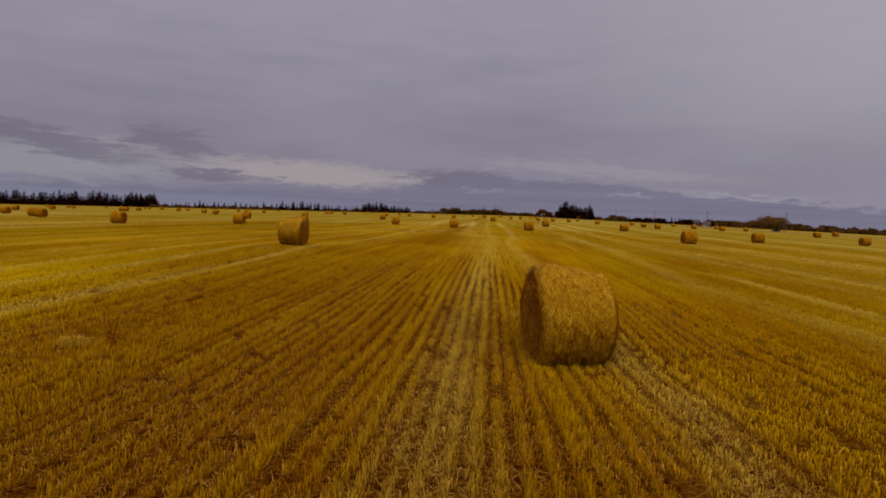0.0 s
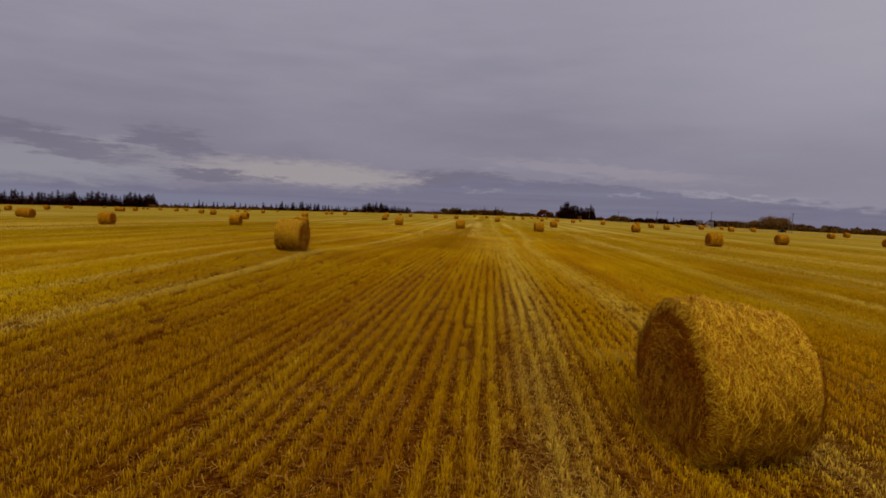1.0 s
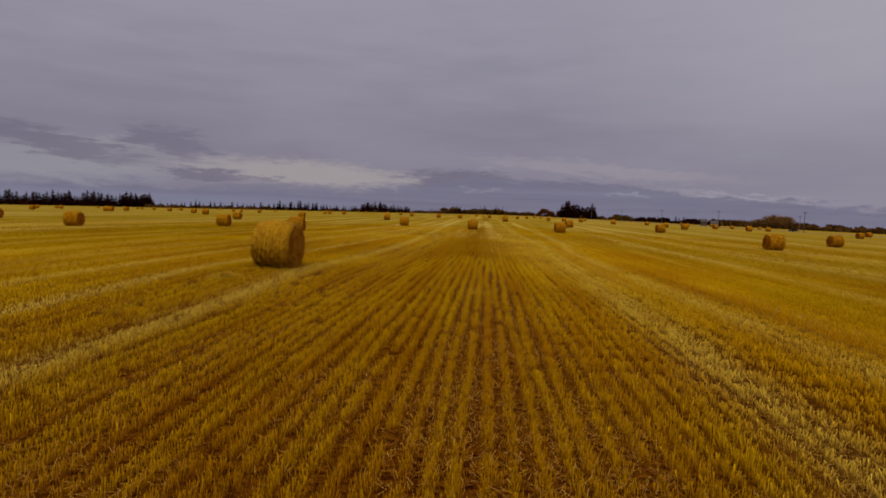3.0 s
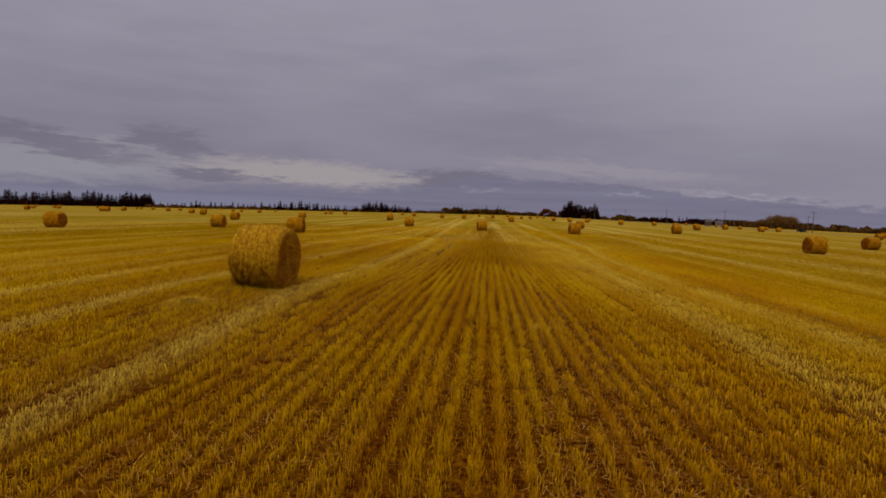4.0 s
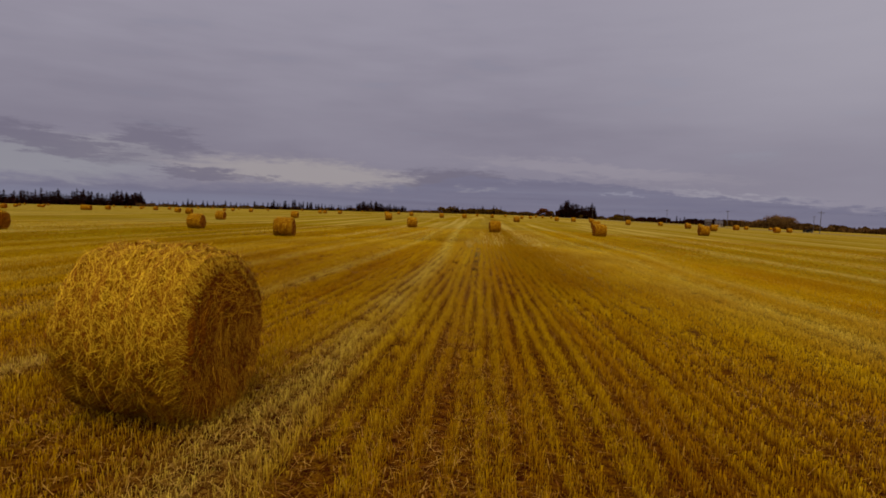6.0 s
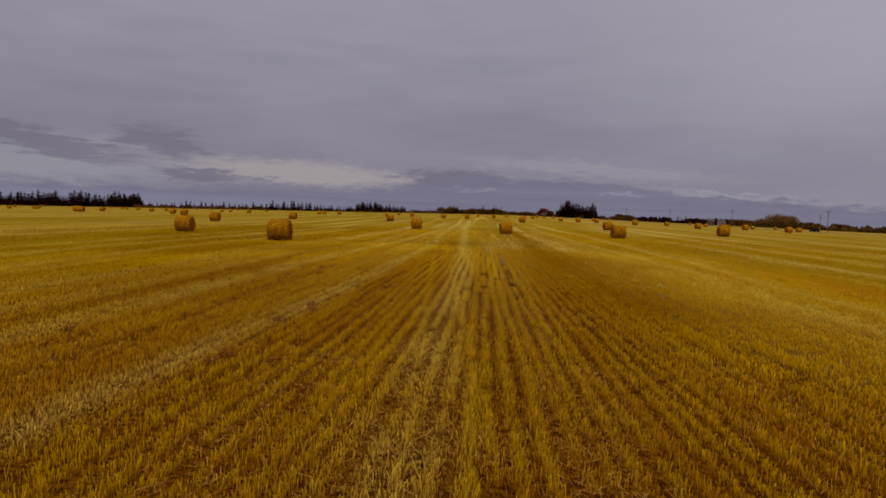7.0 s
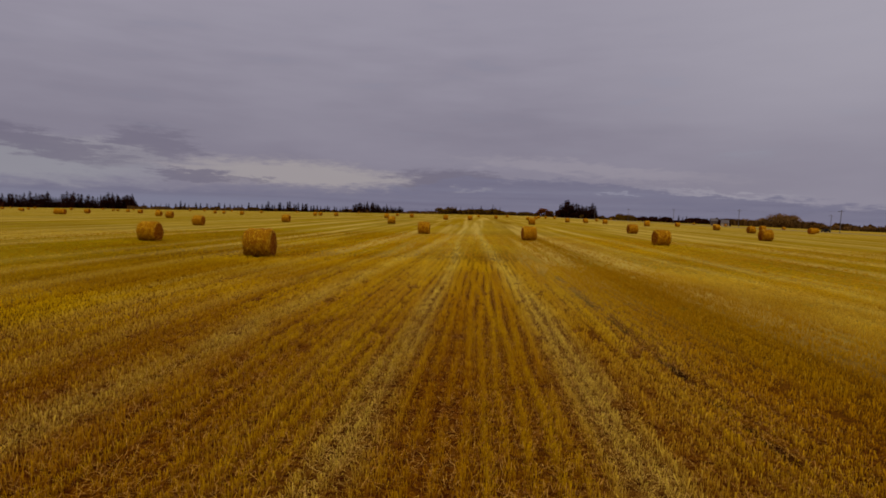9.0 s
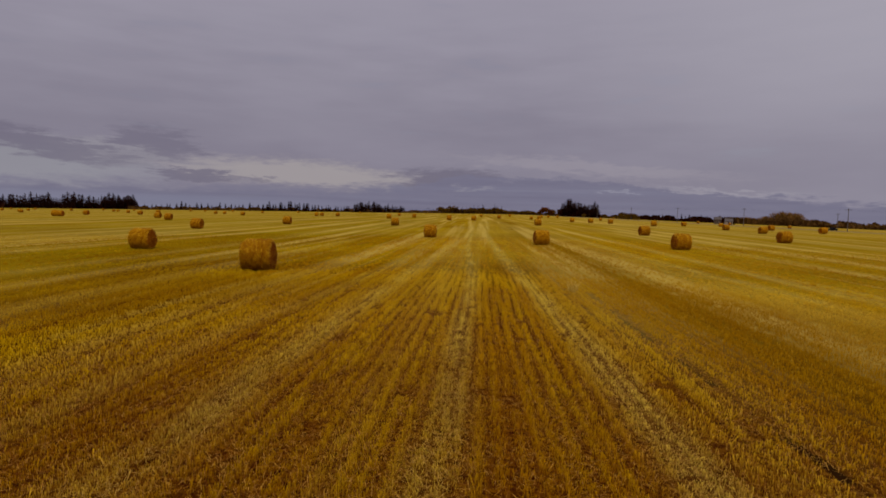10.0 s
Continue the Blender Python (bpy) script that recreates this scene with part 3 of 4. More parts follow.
        for off, hh in ((-1.0, 0.85), (0.1, 1.0), (1.1, 0.75)):
            mid = base + (top - base) * hh + side * off * 1.1
            vs += [base + sl * (off - 0.42), base + sl * (off + 0.42), mid]
        verts = np.stack(vs, 1).reshape(-1, 3)
        faces = np.arange(n * 9).reshape(-1, 3)
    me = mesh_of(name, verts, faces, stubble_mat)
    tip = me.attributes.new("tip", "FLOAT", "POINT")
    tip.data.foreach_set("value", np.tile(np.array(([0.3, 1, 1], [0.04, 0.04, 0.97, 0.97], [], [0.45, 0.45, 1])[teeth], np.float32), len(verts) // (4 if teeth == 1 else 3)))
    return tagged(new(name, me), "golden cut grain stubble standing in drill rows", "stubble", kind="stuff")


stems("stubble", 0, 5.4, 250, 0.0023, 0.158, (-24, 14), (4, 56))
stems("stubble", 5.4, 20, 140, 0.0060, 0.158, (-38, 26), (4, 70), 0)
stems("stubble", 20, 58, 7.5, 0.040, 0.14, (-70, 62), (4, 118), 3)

# cut straw lying between the rows
n = 300000
v = rng.uniform(3, 62, n)
u = np.interp(v, FLIGHT_LINE[:, 1], FLIGHT_LINE[:, 0]) * CT + v * ST + rng.uniform(-6.5, 6.5, n)
clump = soft_noise(u * 1.0 + 40, 8, 0.6) * 0.5 + soft_noise(v * 1.0 + np.floor(u / 1.3) * 17.1, 9, 0.9) * 0.7
clump = clump + 0.12 * tracks(u, v)
# more of it round the second bale, where the baler stopped
x, y = along(u, v)
clump = clump + 0.5 * np.exp(-((x + 9.6) / 2.4) ** 2 - ((y - 27.6) / 2.2) ** 2) + 0.22 * np.clip((v - 38) / 6, 0, 1)
ok = clump > rng.uniform(0.2, 1.0, n)
u, v = u[ok], v[ok]
n = len(u)
x, y = along(u, v)
a, ln = rng.uniform(0, 3.1416, n), rng.uniform(0.03, 0.14, n)
z = land(x, y) + rng.uniform(0.005, 0.05, n)
d = np.stack([np.cos(a) * ln / 2, np.sin(a) * ln / 2, rng.normal(0, 0.015, n)], -1)
s = np.stack([-np.sin(a) * 0.0021, np.cos(a) * 0.0021, np.zeros(n)], -1)
c = np.stack([x, y, z], -1)
me = mesh_of("straw_litter", np.stack([c - d - s, c + d - s, c + d + s, c - d + s], 1).reshape(-1, 3), np.arange(n * 4).reshape(-1, 4), litter_mat)
tagged(new("straw_litter", me), "loose pale cut straw lying between the stubble rows", "straw", kind="stuff")

# ---- round bales ----


def bale_meshes(seed, around, across, strands, radius=0.78, length=1.34, taper=0.0, shoulder=0.11):
    """Barrel, two end faces and loose straw of one round bale, axis along x, resting on z = 0."""
    r = np.random.default_rng(seed)
    ph = r.uniform(0, 9, 12)
    th = np.arange(around) / around * 2 * math.pi
    # the barrel: rounded shoulders, wavy coils, a flattened foot
    s = np.linspace(-1, 1, across)
    TH, S = np.meshgrid(th, s)

    def skin(TH, S):
        edge = np.clip((np.abs(S) - 0.74) / 0.26, 0, 1)
        rad = radius * (1 - shoulder * edge ** 2.4)
        rad = rad * (1 - taper * S)
        rad = rad + 0.016 * np.sin(S * 9 + ph[0] + 1.5 * np.sin(TH + ph[1])) + 0.012 * np.sin(S * 23 + ph[2] + 2 * np.sin(2 * TH + ph[3]))
        rad = rad + 0.018 * np.sin(2 * TH + ph[4]) + 0.014 * np.sin(3 * TH + ph[5] + S * 1.5)
        rad = rad + 0.010 * np.sin(7 * TH + ph[8] + 3 * np.sin(S * 4 + ph[9])) + 0.008 * np.sin(13 * TH + ph[10] + S * 11)
        yy, zz = np.sin(TH) * rad, np.cos(TH) * rad
        zz = np.where(zz < -radius * 0.88, -radius * 0.88 + (zz + radius * 0.88) * 0.35, zz)
        xx = S * length / 2 + 0.02 * np.sin(3 * TH + ph[6])
        return np.stack([xx, yy, zz + radius * 0.925], -1)

    P = skin(TH, S) + r.normal(0, 0.013, (across, around, 1)) * np.stack([0 * TH, np.sin(TH), np.cos(TH)], -1)
    i = (np.arange(across - 1)[:, None] * around + np.arange(around)[None, :]).ravel()
    j = (np.arange(across - 1)[:, None] * around + (np.arange(around)[None, :] + 1) % around).ravel()
    roll = mesh_of("roll", P.reshape(-1, 3), np.stack([i, j, j + around, i + around], -1), wrap_mat)
    roll.shade_smooth()
    ends = []
    rings = max(4, across // 3)
    for side in (-1, 1):
        rim = skin(th, np.full(around, float(side)))
        mid = rim.mean(0)
        vs = []
        for k in range(rings + 1):
            f = 1 - k / rings
            p = mid + (rim - mid) * max(f, 0.001)
            coil = 0.013 * np.sin(f * 34 + th * (1 if side > 0 else -1)) + 0.012 * np.sin(2 * th + ph[7] + f * 5)
            p[:, 0] += side * (0.075 * (1 - f ** 3) + coil * min(1, k) + (r.normal(0, 0.010, around) if 0 < k < rings else 0))
            vs.append(p)
        i = (np.arange(rings)[:, None] * around + np.arange(around)[None, :]).ravel()
        j = (np.arange(rings)[:, None] * around + (np.arange(around)[None, :] + 1) % around).ravel()
        q = np.stack([i, j, j + around, i + around], -1)
        ends.append(mesh_of("end_face", np.concatenate(vs), q if side < 0 else q[:, ::-1], end_mat))
    # loose straw on the barrel
    n = strands
    t0, s0 = r.uniform(0, 2 * math.pi, n), r.uniform(-1, 1, n)
    # fewer on the underside: shade put in by letting the dark roll show
    t0 = np.where((np.cos(t0) < -0.1) & (r.random(n) < 0.65), math.pi - t0, t0)
    # sparser along some of the coils, so that the dark inside shows in bands
    band = 0.5 + 0.5 * np.sin(s0 * 17 + ph[2] + 2.2 * np.sin(s0 * 7 + ph[1]) + 0.5 * np.sin(t0 * 2 + ph[3]))
    s0 = np.where(r.random(n) < 0.45 * band, s0 + r.choice((-1.0, 1.0), n) * 0.09, s0).clip(-1, 1)
    ln = r.uniform(0.03, 0.13, n) * np.where(r.random(n) < 0.10, 2.0, 1.0)
    turn = r.normal(0, 0.72, n)
    dt, ds = np.cos(turn) * ln / radius / 2, np.sin(turn) * ln / length
    lift = np.abs(r.normal(0.0, 0.009, n)) + 0.004
    lift_end = lift + np.abs(r.normal(0, 0.014, n)) * (r.random(n) < 0.30) + r.uniform(0.02, 0.06, n) * (r.random(n) < 0.025)

    def over(t, s, up):
        p = skin(t, np.clip(s, -1.03, 1.03))
        return p + np.stack([0 * t, np.sin(t), np.cos(t)], -1) * up[:, None]

    a, m, b = over(t0 - dt, s0 - ds, lift), over(t0, s0, lift + 0.006), over(t0 + dt, s0 + ds, lift_end)
    wide = (0.0014 if strands > 5000 else 0.0032 if strands > 900 else 0.008) * r.uniform(0.7, 1.4, n)[:, None]
    across_v = np.cross(b - a, np.stack([0 * t0, np.sin(t0), np.cos(t0)], -1))
    across_v = across_v / np.linalg.norm(across_v, axis=1)[:, None] * wide
    V = np.stack([a - across_v, a + across_v, m + across_v, m - across_v, b + across_v, b - across_v], 1).reshape(-1, 3)
    k = np.arange(n) * 6
    F = np.concatenate([np.stack([k, k + 1, k + 2, k + 3], -1), np.stack([k + 3, k + 2, k + 4, k + 5], -1)])
    # straw hanging over the rims
    n2 = strands // 4
    t2, sd = r.uniform(0, 2 * math.pi, n2), np.where(r.random(n2) < 0.5, -1.0, 1.0)
    s2, up = sd * r.uniform(0.86, 1.0, n2), np.abs(r.normal(0.008, 0.012, n2))
    p0 = over(t2, s2, up)
    fall, skew = r.uniform(0.05, 0.17, n2), r.normal(0, 0.16, n2)
    p1 = over(t2 + skew * 0.5, sd * 1.0, up)
    p2 = p1 + np.stack([sd * r.uniform(0.02, 0.06, n2), -np.sin(t2) * fall + np.cos(t2) * skew * 0.3, -np.cos(t2) * fall - np.sin(t2) * skew * 0.3], -1)
    sv = np.stack([0 * t2, np.cos(t2), -np.sin(t2)], -1) * (0.0014 if strands > 5000 else 0.006)
    V = np.concatenate([V, np.stack([p0 - sv, p0 + sv, p1 + sv, p1 - sv, p2 + sv, p2 - sv], 1).reshape(-1, 3)])
    k = n * 6 + np.arange(n2) * 6
    F = np.concatenate([F, np.stack([k, k + 1, k + 2, k + 3], -1), np.stack([k + 3, k + 2, k + 4, k + 5], -1)])
    loose = mesh_of("loose_straw", V, F, strand_mat)
    # broken straw on the two ends
    n = strands * 2 // 3
    side = np.where(r.random(n) < 0.5, -1.0, 1.0)
    f, t0 = np.sqrt(r.random(n)) * 0.98, r.uniform(0, 2 * math.pi, n)
    # most of it hangs on the lower half and under the rim, the upper half is left open
    hang = np.cos(t0) * f
    fit = (hang < 0.15) | (r.random(n) < 0.38)
    side, f, t0 = side[fit], f[fit], t0[fit]
    n = len(f)
    ln, turn = r.uniform(0.06, 0.34, n), r.normal(0, 0.7, n)
    c = np.stack([side * (length / 2 + 0.075 * (1 - f ** 3) + np.abs(r.normal(0.012, 0.012, n))), np.sin(t0) * f * radius * 0.88, np.cos(t0) * f * radius * 0.86 + radius * 0.925], -1)
    ang = np.where(np.cos(t0) * f < 0.25, math.pi / 2 + 0.7 * turn, t0 + turn)
    d = np.stack([r.normal(0, 0.018, n), np.cos(ang) * ln / 2, -np.sin(ang) * ln / 2], -1)
    w = np.stack([0 * ang, np.sin(ang), np.cos(ang)], -1) * wide[:n]
    V = np.stack([c - d - w, c - d + w, c + d + w, c + d - w], 1).reshape(-1, 3)
    end_loose = mesh_of("end_straw", V, np.arange(n * 4).reshape(-1, 4), end_strand_mat)
    return roll, ends, loose, end_loose


def straw_bale(meshes, label):
    roll, ends, loose, end_loose = meshes
    top = tagged(new("straw_bale"), label, "straw bale", "round bales in the field")
    part("roll", roll, top)
    for e in ends:
        part("end_face", e, top, "dark brown coiled end of the roll")
    tagged(part("loose_straw", loose, top), kind="stuff")
    tagged(part("end_straw", end_loose, top), kind="stuff")
    return top


def set_bale(ob, x, y, yaw, sink=0.02, size=1.0, tilt=0.0):
    ob.matrix_basis = pose(x, y, float(land(x, y)) - sink, 0, tilt, yaw) @ Matrix.Scale(size, 4)
    return ob


NEAR_LABEL = "round golden straw bale with loose strands, resting on the stubble"
set_bale(straw_bale(bale_meshes(11, 150, 56, 24000, 0.895, 1.27, 0.10, 0.06), NEAR_LABEL), 1.70, 12.16, 12.3, 0.09)
set_bale(straw_bale(bale_meshes(12, 150, 56, 21000, 0.72, 1.05, -0.03, 0.07), NEAR_LABEL), -10.46, 29.60, -3.5, -0.01, tilt=2.0)


def straw_heap(seed, x, y, radius, tall):
    """A low heap of loose straw that the baler left."""
    r = np.random.default_rng(seed)
    top = tagged(new("straw_heap"), "low loose heap of pale gold straw on the stubble", "straw heap", "straw heaps")
    rings, around = 8, 26
    V = []
    for k in range(rings + 1):
        f = k / rings
        for j in range(around):
            a = j / around * 2 * math.pi
            rr = radius * f * (1 + 0.22 * math.sin(2 * a + seed) + 0.12 * math.sin(5 * a))
            px, py = x + math.cos(a) * rr, y + math.sin(a) * rr * 0.8
            V.append((px, py, float(land(px, py)) + tall * (1 - f * f) * r.uniform(0.8, 1.1) - 0.02 * f))
    F = [(k * around + j, k * around + (j + 1) % around, (k + 1) * around + (j + 1) % around, (k + 1) * around + j) for k in range(rings) for j in range(around)]
    me = mesh_of("mound", np.array(V), np.array(F)[:, ::-1], mound_mat)
    me.shade_smooth()
    part("mound", me, top)
    n = int((1300 + 30000 * tall) * radius)
    f, a = np.abs(r.normal(0, 0.62, n)), r.uniform(0, 6.283, n)
    px, py = x + np.cos(a) * f * radius, y + np.sin(a) * f * radius * 0.8
    c = np.stack([px, py, land(px, py) + tall * np.clip(1 - f * f, 0, 1) + r.uniform(0.005, 0.05, n)], -1)
    t, ln = r.uniform(0, 3.1416, n), r.uniform(0.06, 0.24, n)
    d = np.stack([np.cos(t) * ln / 2, np.sin(t) * ln / 2, r.normal(0, 0.03, n)], -1)
    w = np.stack([-np.sin(t), np.cos(t), 0 * t], -1) * 0.0023
    me = mesh_of("loose_straw", np.stack([c - d - w, c + d - w, c + d + w, c - d + w], 1).reshape(-1, 3), np.arange(n * 4).reshape(-1, 4), heap_mat)
    tagged(part("loose_straw", me, top), kind="stuff")


HEAPS = ((-10.95, 27.30, 0.55, 0.06), (1.00, 15.45, 0.50, 0.02), (-6.05, 9.55, 0.32, 0.03), (-4.3, 27.7, 0.28, 0.0))
for n, (x, y, radius, tall) in enumerate(HEAPS):
    straw_heap(100 + n, x, y, radius, tall)


def straw_tuft(seed, x, y, tall):
    """A tuft of uncut stalks left standing, splayed and bent over at the tips."""
    r = np.random.default_rng(seed)
    top = tagged(new("straw_tuft"), "pale tuft of uncut stalks standing in the stubble", "straw tuft")
    n = 130
    a, f = r.uniform(0, 6.283, n), np.sqrt(r.random(n)) * 0.16
    px, py = x + np.cos(a) * f, y + np.sin(a) * f
    base = np.stack([px, py, land(px, py) - 0.02], -1)
    h = tall * r.uniform(0.5, 1.0, n)
    out = np.stack([np.cos(a), np.sin(a), 0 * a], -1)
    mid = base + out * (0.18 * h)[:, None] + np.array((0, 0, 1.0)) * (0.62 * h)[:, None]
    tip = mid + out * (r.uniform(0.1, 0.4, n) * h)[:, None] + np.array((0, 0, 1.0)) * (0.34 * h)[:, None]
    w = np.stack([-np.sin(a), np.cos(a), 0 * a], -1) * 0.004
    V = np.stack([base - w, base + w, mid + w, mid - w, tip + w * 0.5, tip - w * 0.5], 1).reshape(-1, 3)
    k = np.arange(n) * 6
    me = mesh_of("stalks", V, np.concatenate([np.stack([k, k + 1, k + 2, k + 3], -1), np.stack([k + 3, k + 2, k + 4, k + 5], -1)]), tuft_mat)
    part("stalks", me, top)


straw_tuft(140, -9.8, 61.6, 0.55)

MIDDLE = ((-23.4, 64.8), (20.1, 67.6), (-45.5, 63.9), (-37.0, 76.9), (3.2, 92.1), (-8.8, 94.2), (34.1, 84.4), (-20.6, 104.5), (-71.8, 81.9), (21.7, 113.4), (-78.0, 87.3), (7.6, 123.7), (58.4, 103.3), (-54.3, 114.9), (-97.3, 101.8), (-32.3, 144.9), (-51.4, 140.6), (-4.9, 163.9), (39.0, 159.4), (-83.2, 155.2), (76.3, 154.5), (40.3, 181.8), (-96.4, 172.2), (-136.4, 145.0))
WEST = ((-321.4, 422.5), (-272.4, 399.7), (-267.4, 509.6), (-263.4, 314.6), (-229.9, 278.8), (-226.3, 377.9), (-209.2, 323.6), (-178.7, 423.3), (-160.6, 323.3), (-154.4, 178.4), (-152.3, 248.7), (-149.0, 215.6), (-131.0, 181.0), (-128.5, 179.8), (-119.1, 266.4), (-92.7, 288.6), (-91.9, 278.9), (-82.9, 279.9), (-67.6, 343.3))
EAST = ((-49.8, 226.5), (-47.1, 263.4), (-28.2, 209.3), (-24.5, 365.6), (-21.1, 213.2), (-14.0, 300.0), (-0.2, 287.0), (4.9, 316.3), (11.0, 237.0), (16.6, 233.4), (22.6, 231.1), (30.2, 207.2), (38.8, 347.3), (48.8, 241.4), (64.4, 213.1), (65.2, 187.9), (77.3, 286.7), (89.8, 233.7), (96.8, 287.0), (103.8, 199.0))
FAR = ((-230.7, 264.4), (-335.8, 380.3), (-437.7, 496.3), (-318.9, 382.0), (-416.9, 498.7), (-358.2, 505.1), (-261.2, 388.4), (-331.4, 508.1), (-190.2, 319.8), (-282.8, 513.5), (-155.8, 323.5), (-246.4, 517.4), (-189.8, 523.6), (-136.1, 529.5), (-7.7, 416.1), (12.9, 418.3), (17.3, 418.8), (23.3, 419.5), (84.2, 553.4), (114.8, 429.2), (135.6, 431.5), (136.6, 355.2))

pick = random.Random(5)
kinds = [bale_meshes(20 + k, 64, 22, 1100) for k in range(3)]
first = [straw_bale(k, "round golden straw bale with dark coiled ends on the stubble") for k in kinds]
for n, (x, y) in enumerate(MIDDLE):
    ob = first[n] if n < 3 else copy_thing(first[n % 3], Matrix())
    set_bale(ob, x, y, pick.uniform(2, 10), 0.02, pick.uniform(0.93, 0.98))
kinds = [bale_meshes(30 + k, 32, 12, 160) for k in range(3)]
first = [straw_bale(k, "small distant round straw bale, dull gold, on the stubble") for k in kinds]
for n, (x, y) in enumerate(WEST + EAST + FAR):
    ob = first[n] if n < 3 else copy_thing(first[n % 3], Matrix())
    set_bale(ob, x, y, pick.uniform(-6, 18), 0.02, pick.uniform(0.96, 1.06))

# ---- trees ----


def spruce_meshes(seed, tiers=18, thin=1.0):
    """A spruce one metre tall: tapered trunk and drooping branch blades."""
    r = np.random.default_rng(seed)
    bm = bmesh.new()
    tube(bm, (0, 0, -0.02), (0, 0, 0.55), 0.016, 0.009, 6)
    tube(bm, (0, 0, 0.54), (0, 0, 0.97), 0.009, 0.002, 5)
    trunk = bm_mesh("trunk", bm, bark_mat)
    V, F = [], []
    for k in range(tiers):
        f = (k + r.uniform(-0.3, 0.3)) / tiers
        z = 0.06 + 0.92 * f
        for b in range(10 if f < 0.7 else 8):
            a = r.uniform(0, 6.283)
            ln = thin * (0.040 + 0.150 * (1 - f) ** 0.75) * r.uniform(0.6, 1.12)
            d, s = np.array([math.cos(a), math.sin(a)]), np.array([-math.sin(a), math.cos(a)])
            w = ln * r.uniform(0.36, 0.58)
            root, tip = np.array([0, 0, z + 0.02]), np.array([*(d * ln), z - ln * r.uniform(0.15, 0.5)])
            m = (root + tip) / 2 + np.array([0, 0, 0.012])
            k0 = len(V)
            V += [root, np.array([*(m[:2] + s * w), m[2] - 0.022]), tip, np.array([*(m[:2] - s * w), m[2] - 0.022])]
            F += [(k0, k0 + 1, k0 + 2), (k0, k0 + 2, k0 + 3)]
    k0 = len(V)
    V += [np.array([0.012, 0, 0.93]), np.array([-0.01, 0.01, 0.93]), np.array([-0.01, -0.01, 0.93]), np.array([0, 0, 1.0])]
    F += [(k0, k0 + 1, k0 + 3), (k0 + 1, k0 + 2, k0 + 3), (k0 + 2, k0, k0 + 3)]
    return trunk, mesh_of("crown", np.array(V), np.array(F), needle_mat)


def shrub_meshes(seed, leaf, clumps, flat=0.62, lobes=7, size=0.05, gap=0.0):
    """A rounded broadleaf one metre tall: trunk, limbs and a crown of small leaf clumps in uneven lobes."""
    r = np.random.default_rng(seed)
    bm = bmesh.new()
    tube(bm, (0, 0, -0.03), (0, 0, 0.3), 0.035, 0.022)
    centres = []
    for k in range(lobes):
        a, rad = k * 2.4 + r.uniform(-0.4, 0.4), flat * 0.62 * math.sqrt((k + 0.3) / lobes)
        c = np.array([math.cos(a) * rad, math.sin(a) * rad, r.uniform(0.42, 0.78) - 0.25 * rad / flat])
        centres.append((c, r.uniform(0.17, 0.30)))
        tube(bm, (0, 0, 0.22), tuple(c), 0.016, 0.004, 5)
    trunk = bm_mesh("trunk", bm, bark_mat)
    V = []
    for k in range(clumps):
        c, rad = centres[r.integers(lobes)]
        d = r.normal(0, 1, 3)
        d /= np.linalg.norm(d)
        p = c + d * rad * r.random() ** (0.35 + gap)
        p[2] = max(p[2], 0.03)
        a, b = r.normal(0, 1, 3), r.normal(0, 1, 3)
        a, b = a / np.linalg.norm(a) * size * r.uniform(0.5, 1.2), b / np.linalg.norm(b) * size * r.uniform(0.4, 1.0)
        V += [p - a, p + b, p + a, p - b]
    return trunk, mesh_of("crown", np.array(V), np.arange(clumps * 4).reshape(-1, 4), leaf)


def tree(meshes, name, label, category, group):
    top = tagged(new(name), label, category, group)
    part("trunk", meshes[0], top)
    part("crown", meshes[1], top)
    return top


def plant(proto, used, degrees, distance, tall, spread=1.0, turn=0.0):
    x, y, z = bearing_place(degrees, distance)
    ob = proto if proto not in used else copy_thing(proto, Matrix())
    used.add(proto)
    ob.matrix_basis = Matrix.LocRotScale((x, y, z - 0.2), Euler((0, 0, turn)), (tall * spread, tall * spread, tall))
    return ob


used = set()
SPRUCE = [tree(spruce_meshes(40 + k, 18, 1.0), "spruce", "tall dark green spruce tree at the far field edge", "tree", "spruces at the field edge") for k in range(4)]
SLIM = [tree(spruce_meshes(50 + k, 15, 0.62), "spruce", "slim sparse dark spruce tree at the far field edge", "tree", "spruces at the field edge") for k in range(3)]


def spruces(kinds, a, b, distance, count, low, high):
    for n in range(count):
        d = a + (b - a) * (n + pick.uniform(0.1, 0.9)) / count
        plant(pick.choice(kinds), used, d, distance + pick.uniform(-40, 40), pick.uniform(low, high) * (1 if pick.random() < 0.7 else 1.2), pick.uniform(1.3, 2.1), pick.uniform(0, 6))


spruces(SPRUCE, -49.0, -33.4, 1000, 130, 11.0, 21.5)
spruces(SPRUCE, -36.0, -33.6, 985, 18, 15.0, 20.0)
spruces(SPRUCE, -33.0, -23.4, 960, 24, 6.5, 12.0)
spruces(SPRUCE, -23.2, -18.2, 900, 19, 10.0, 16.0)
spruces(SPRUCE, -18.0, -15.2, 880, 10, 7.0, 11.0)
spruces(SPRUCE, -15.0, -12.6, 800, 24, 9.5, 14.0)
spruces(SPRUCE, -12.6, -10.2, 780, 22, 6.5, 10.0)
spruces(SLIM, -8.3, -7.4, 800, 3, 5.0, 7.5)
spruces(SLIM, -6.0, -1.0, 760, 14, 7.0, 11.0)
spruces(SPRUCE, 3.6, 4.4, 745, 4, 6.0, 9.0)
spruces(SPRUCE, 4.5, 6.05, 740, 18, 13.0, 19.0)
spruces(SPRUCE, 6.1, 7.7, 740, 18, 10.0, 17.0)
spruces(SPRUCE, 10.8, 18.2, 760, 18, 4.5, 8.0)
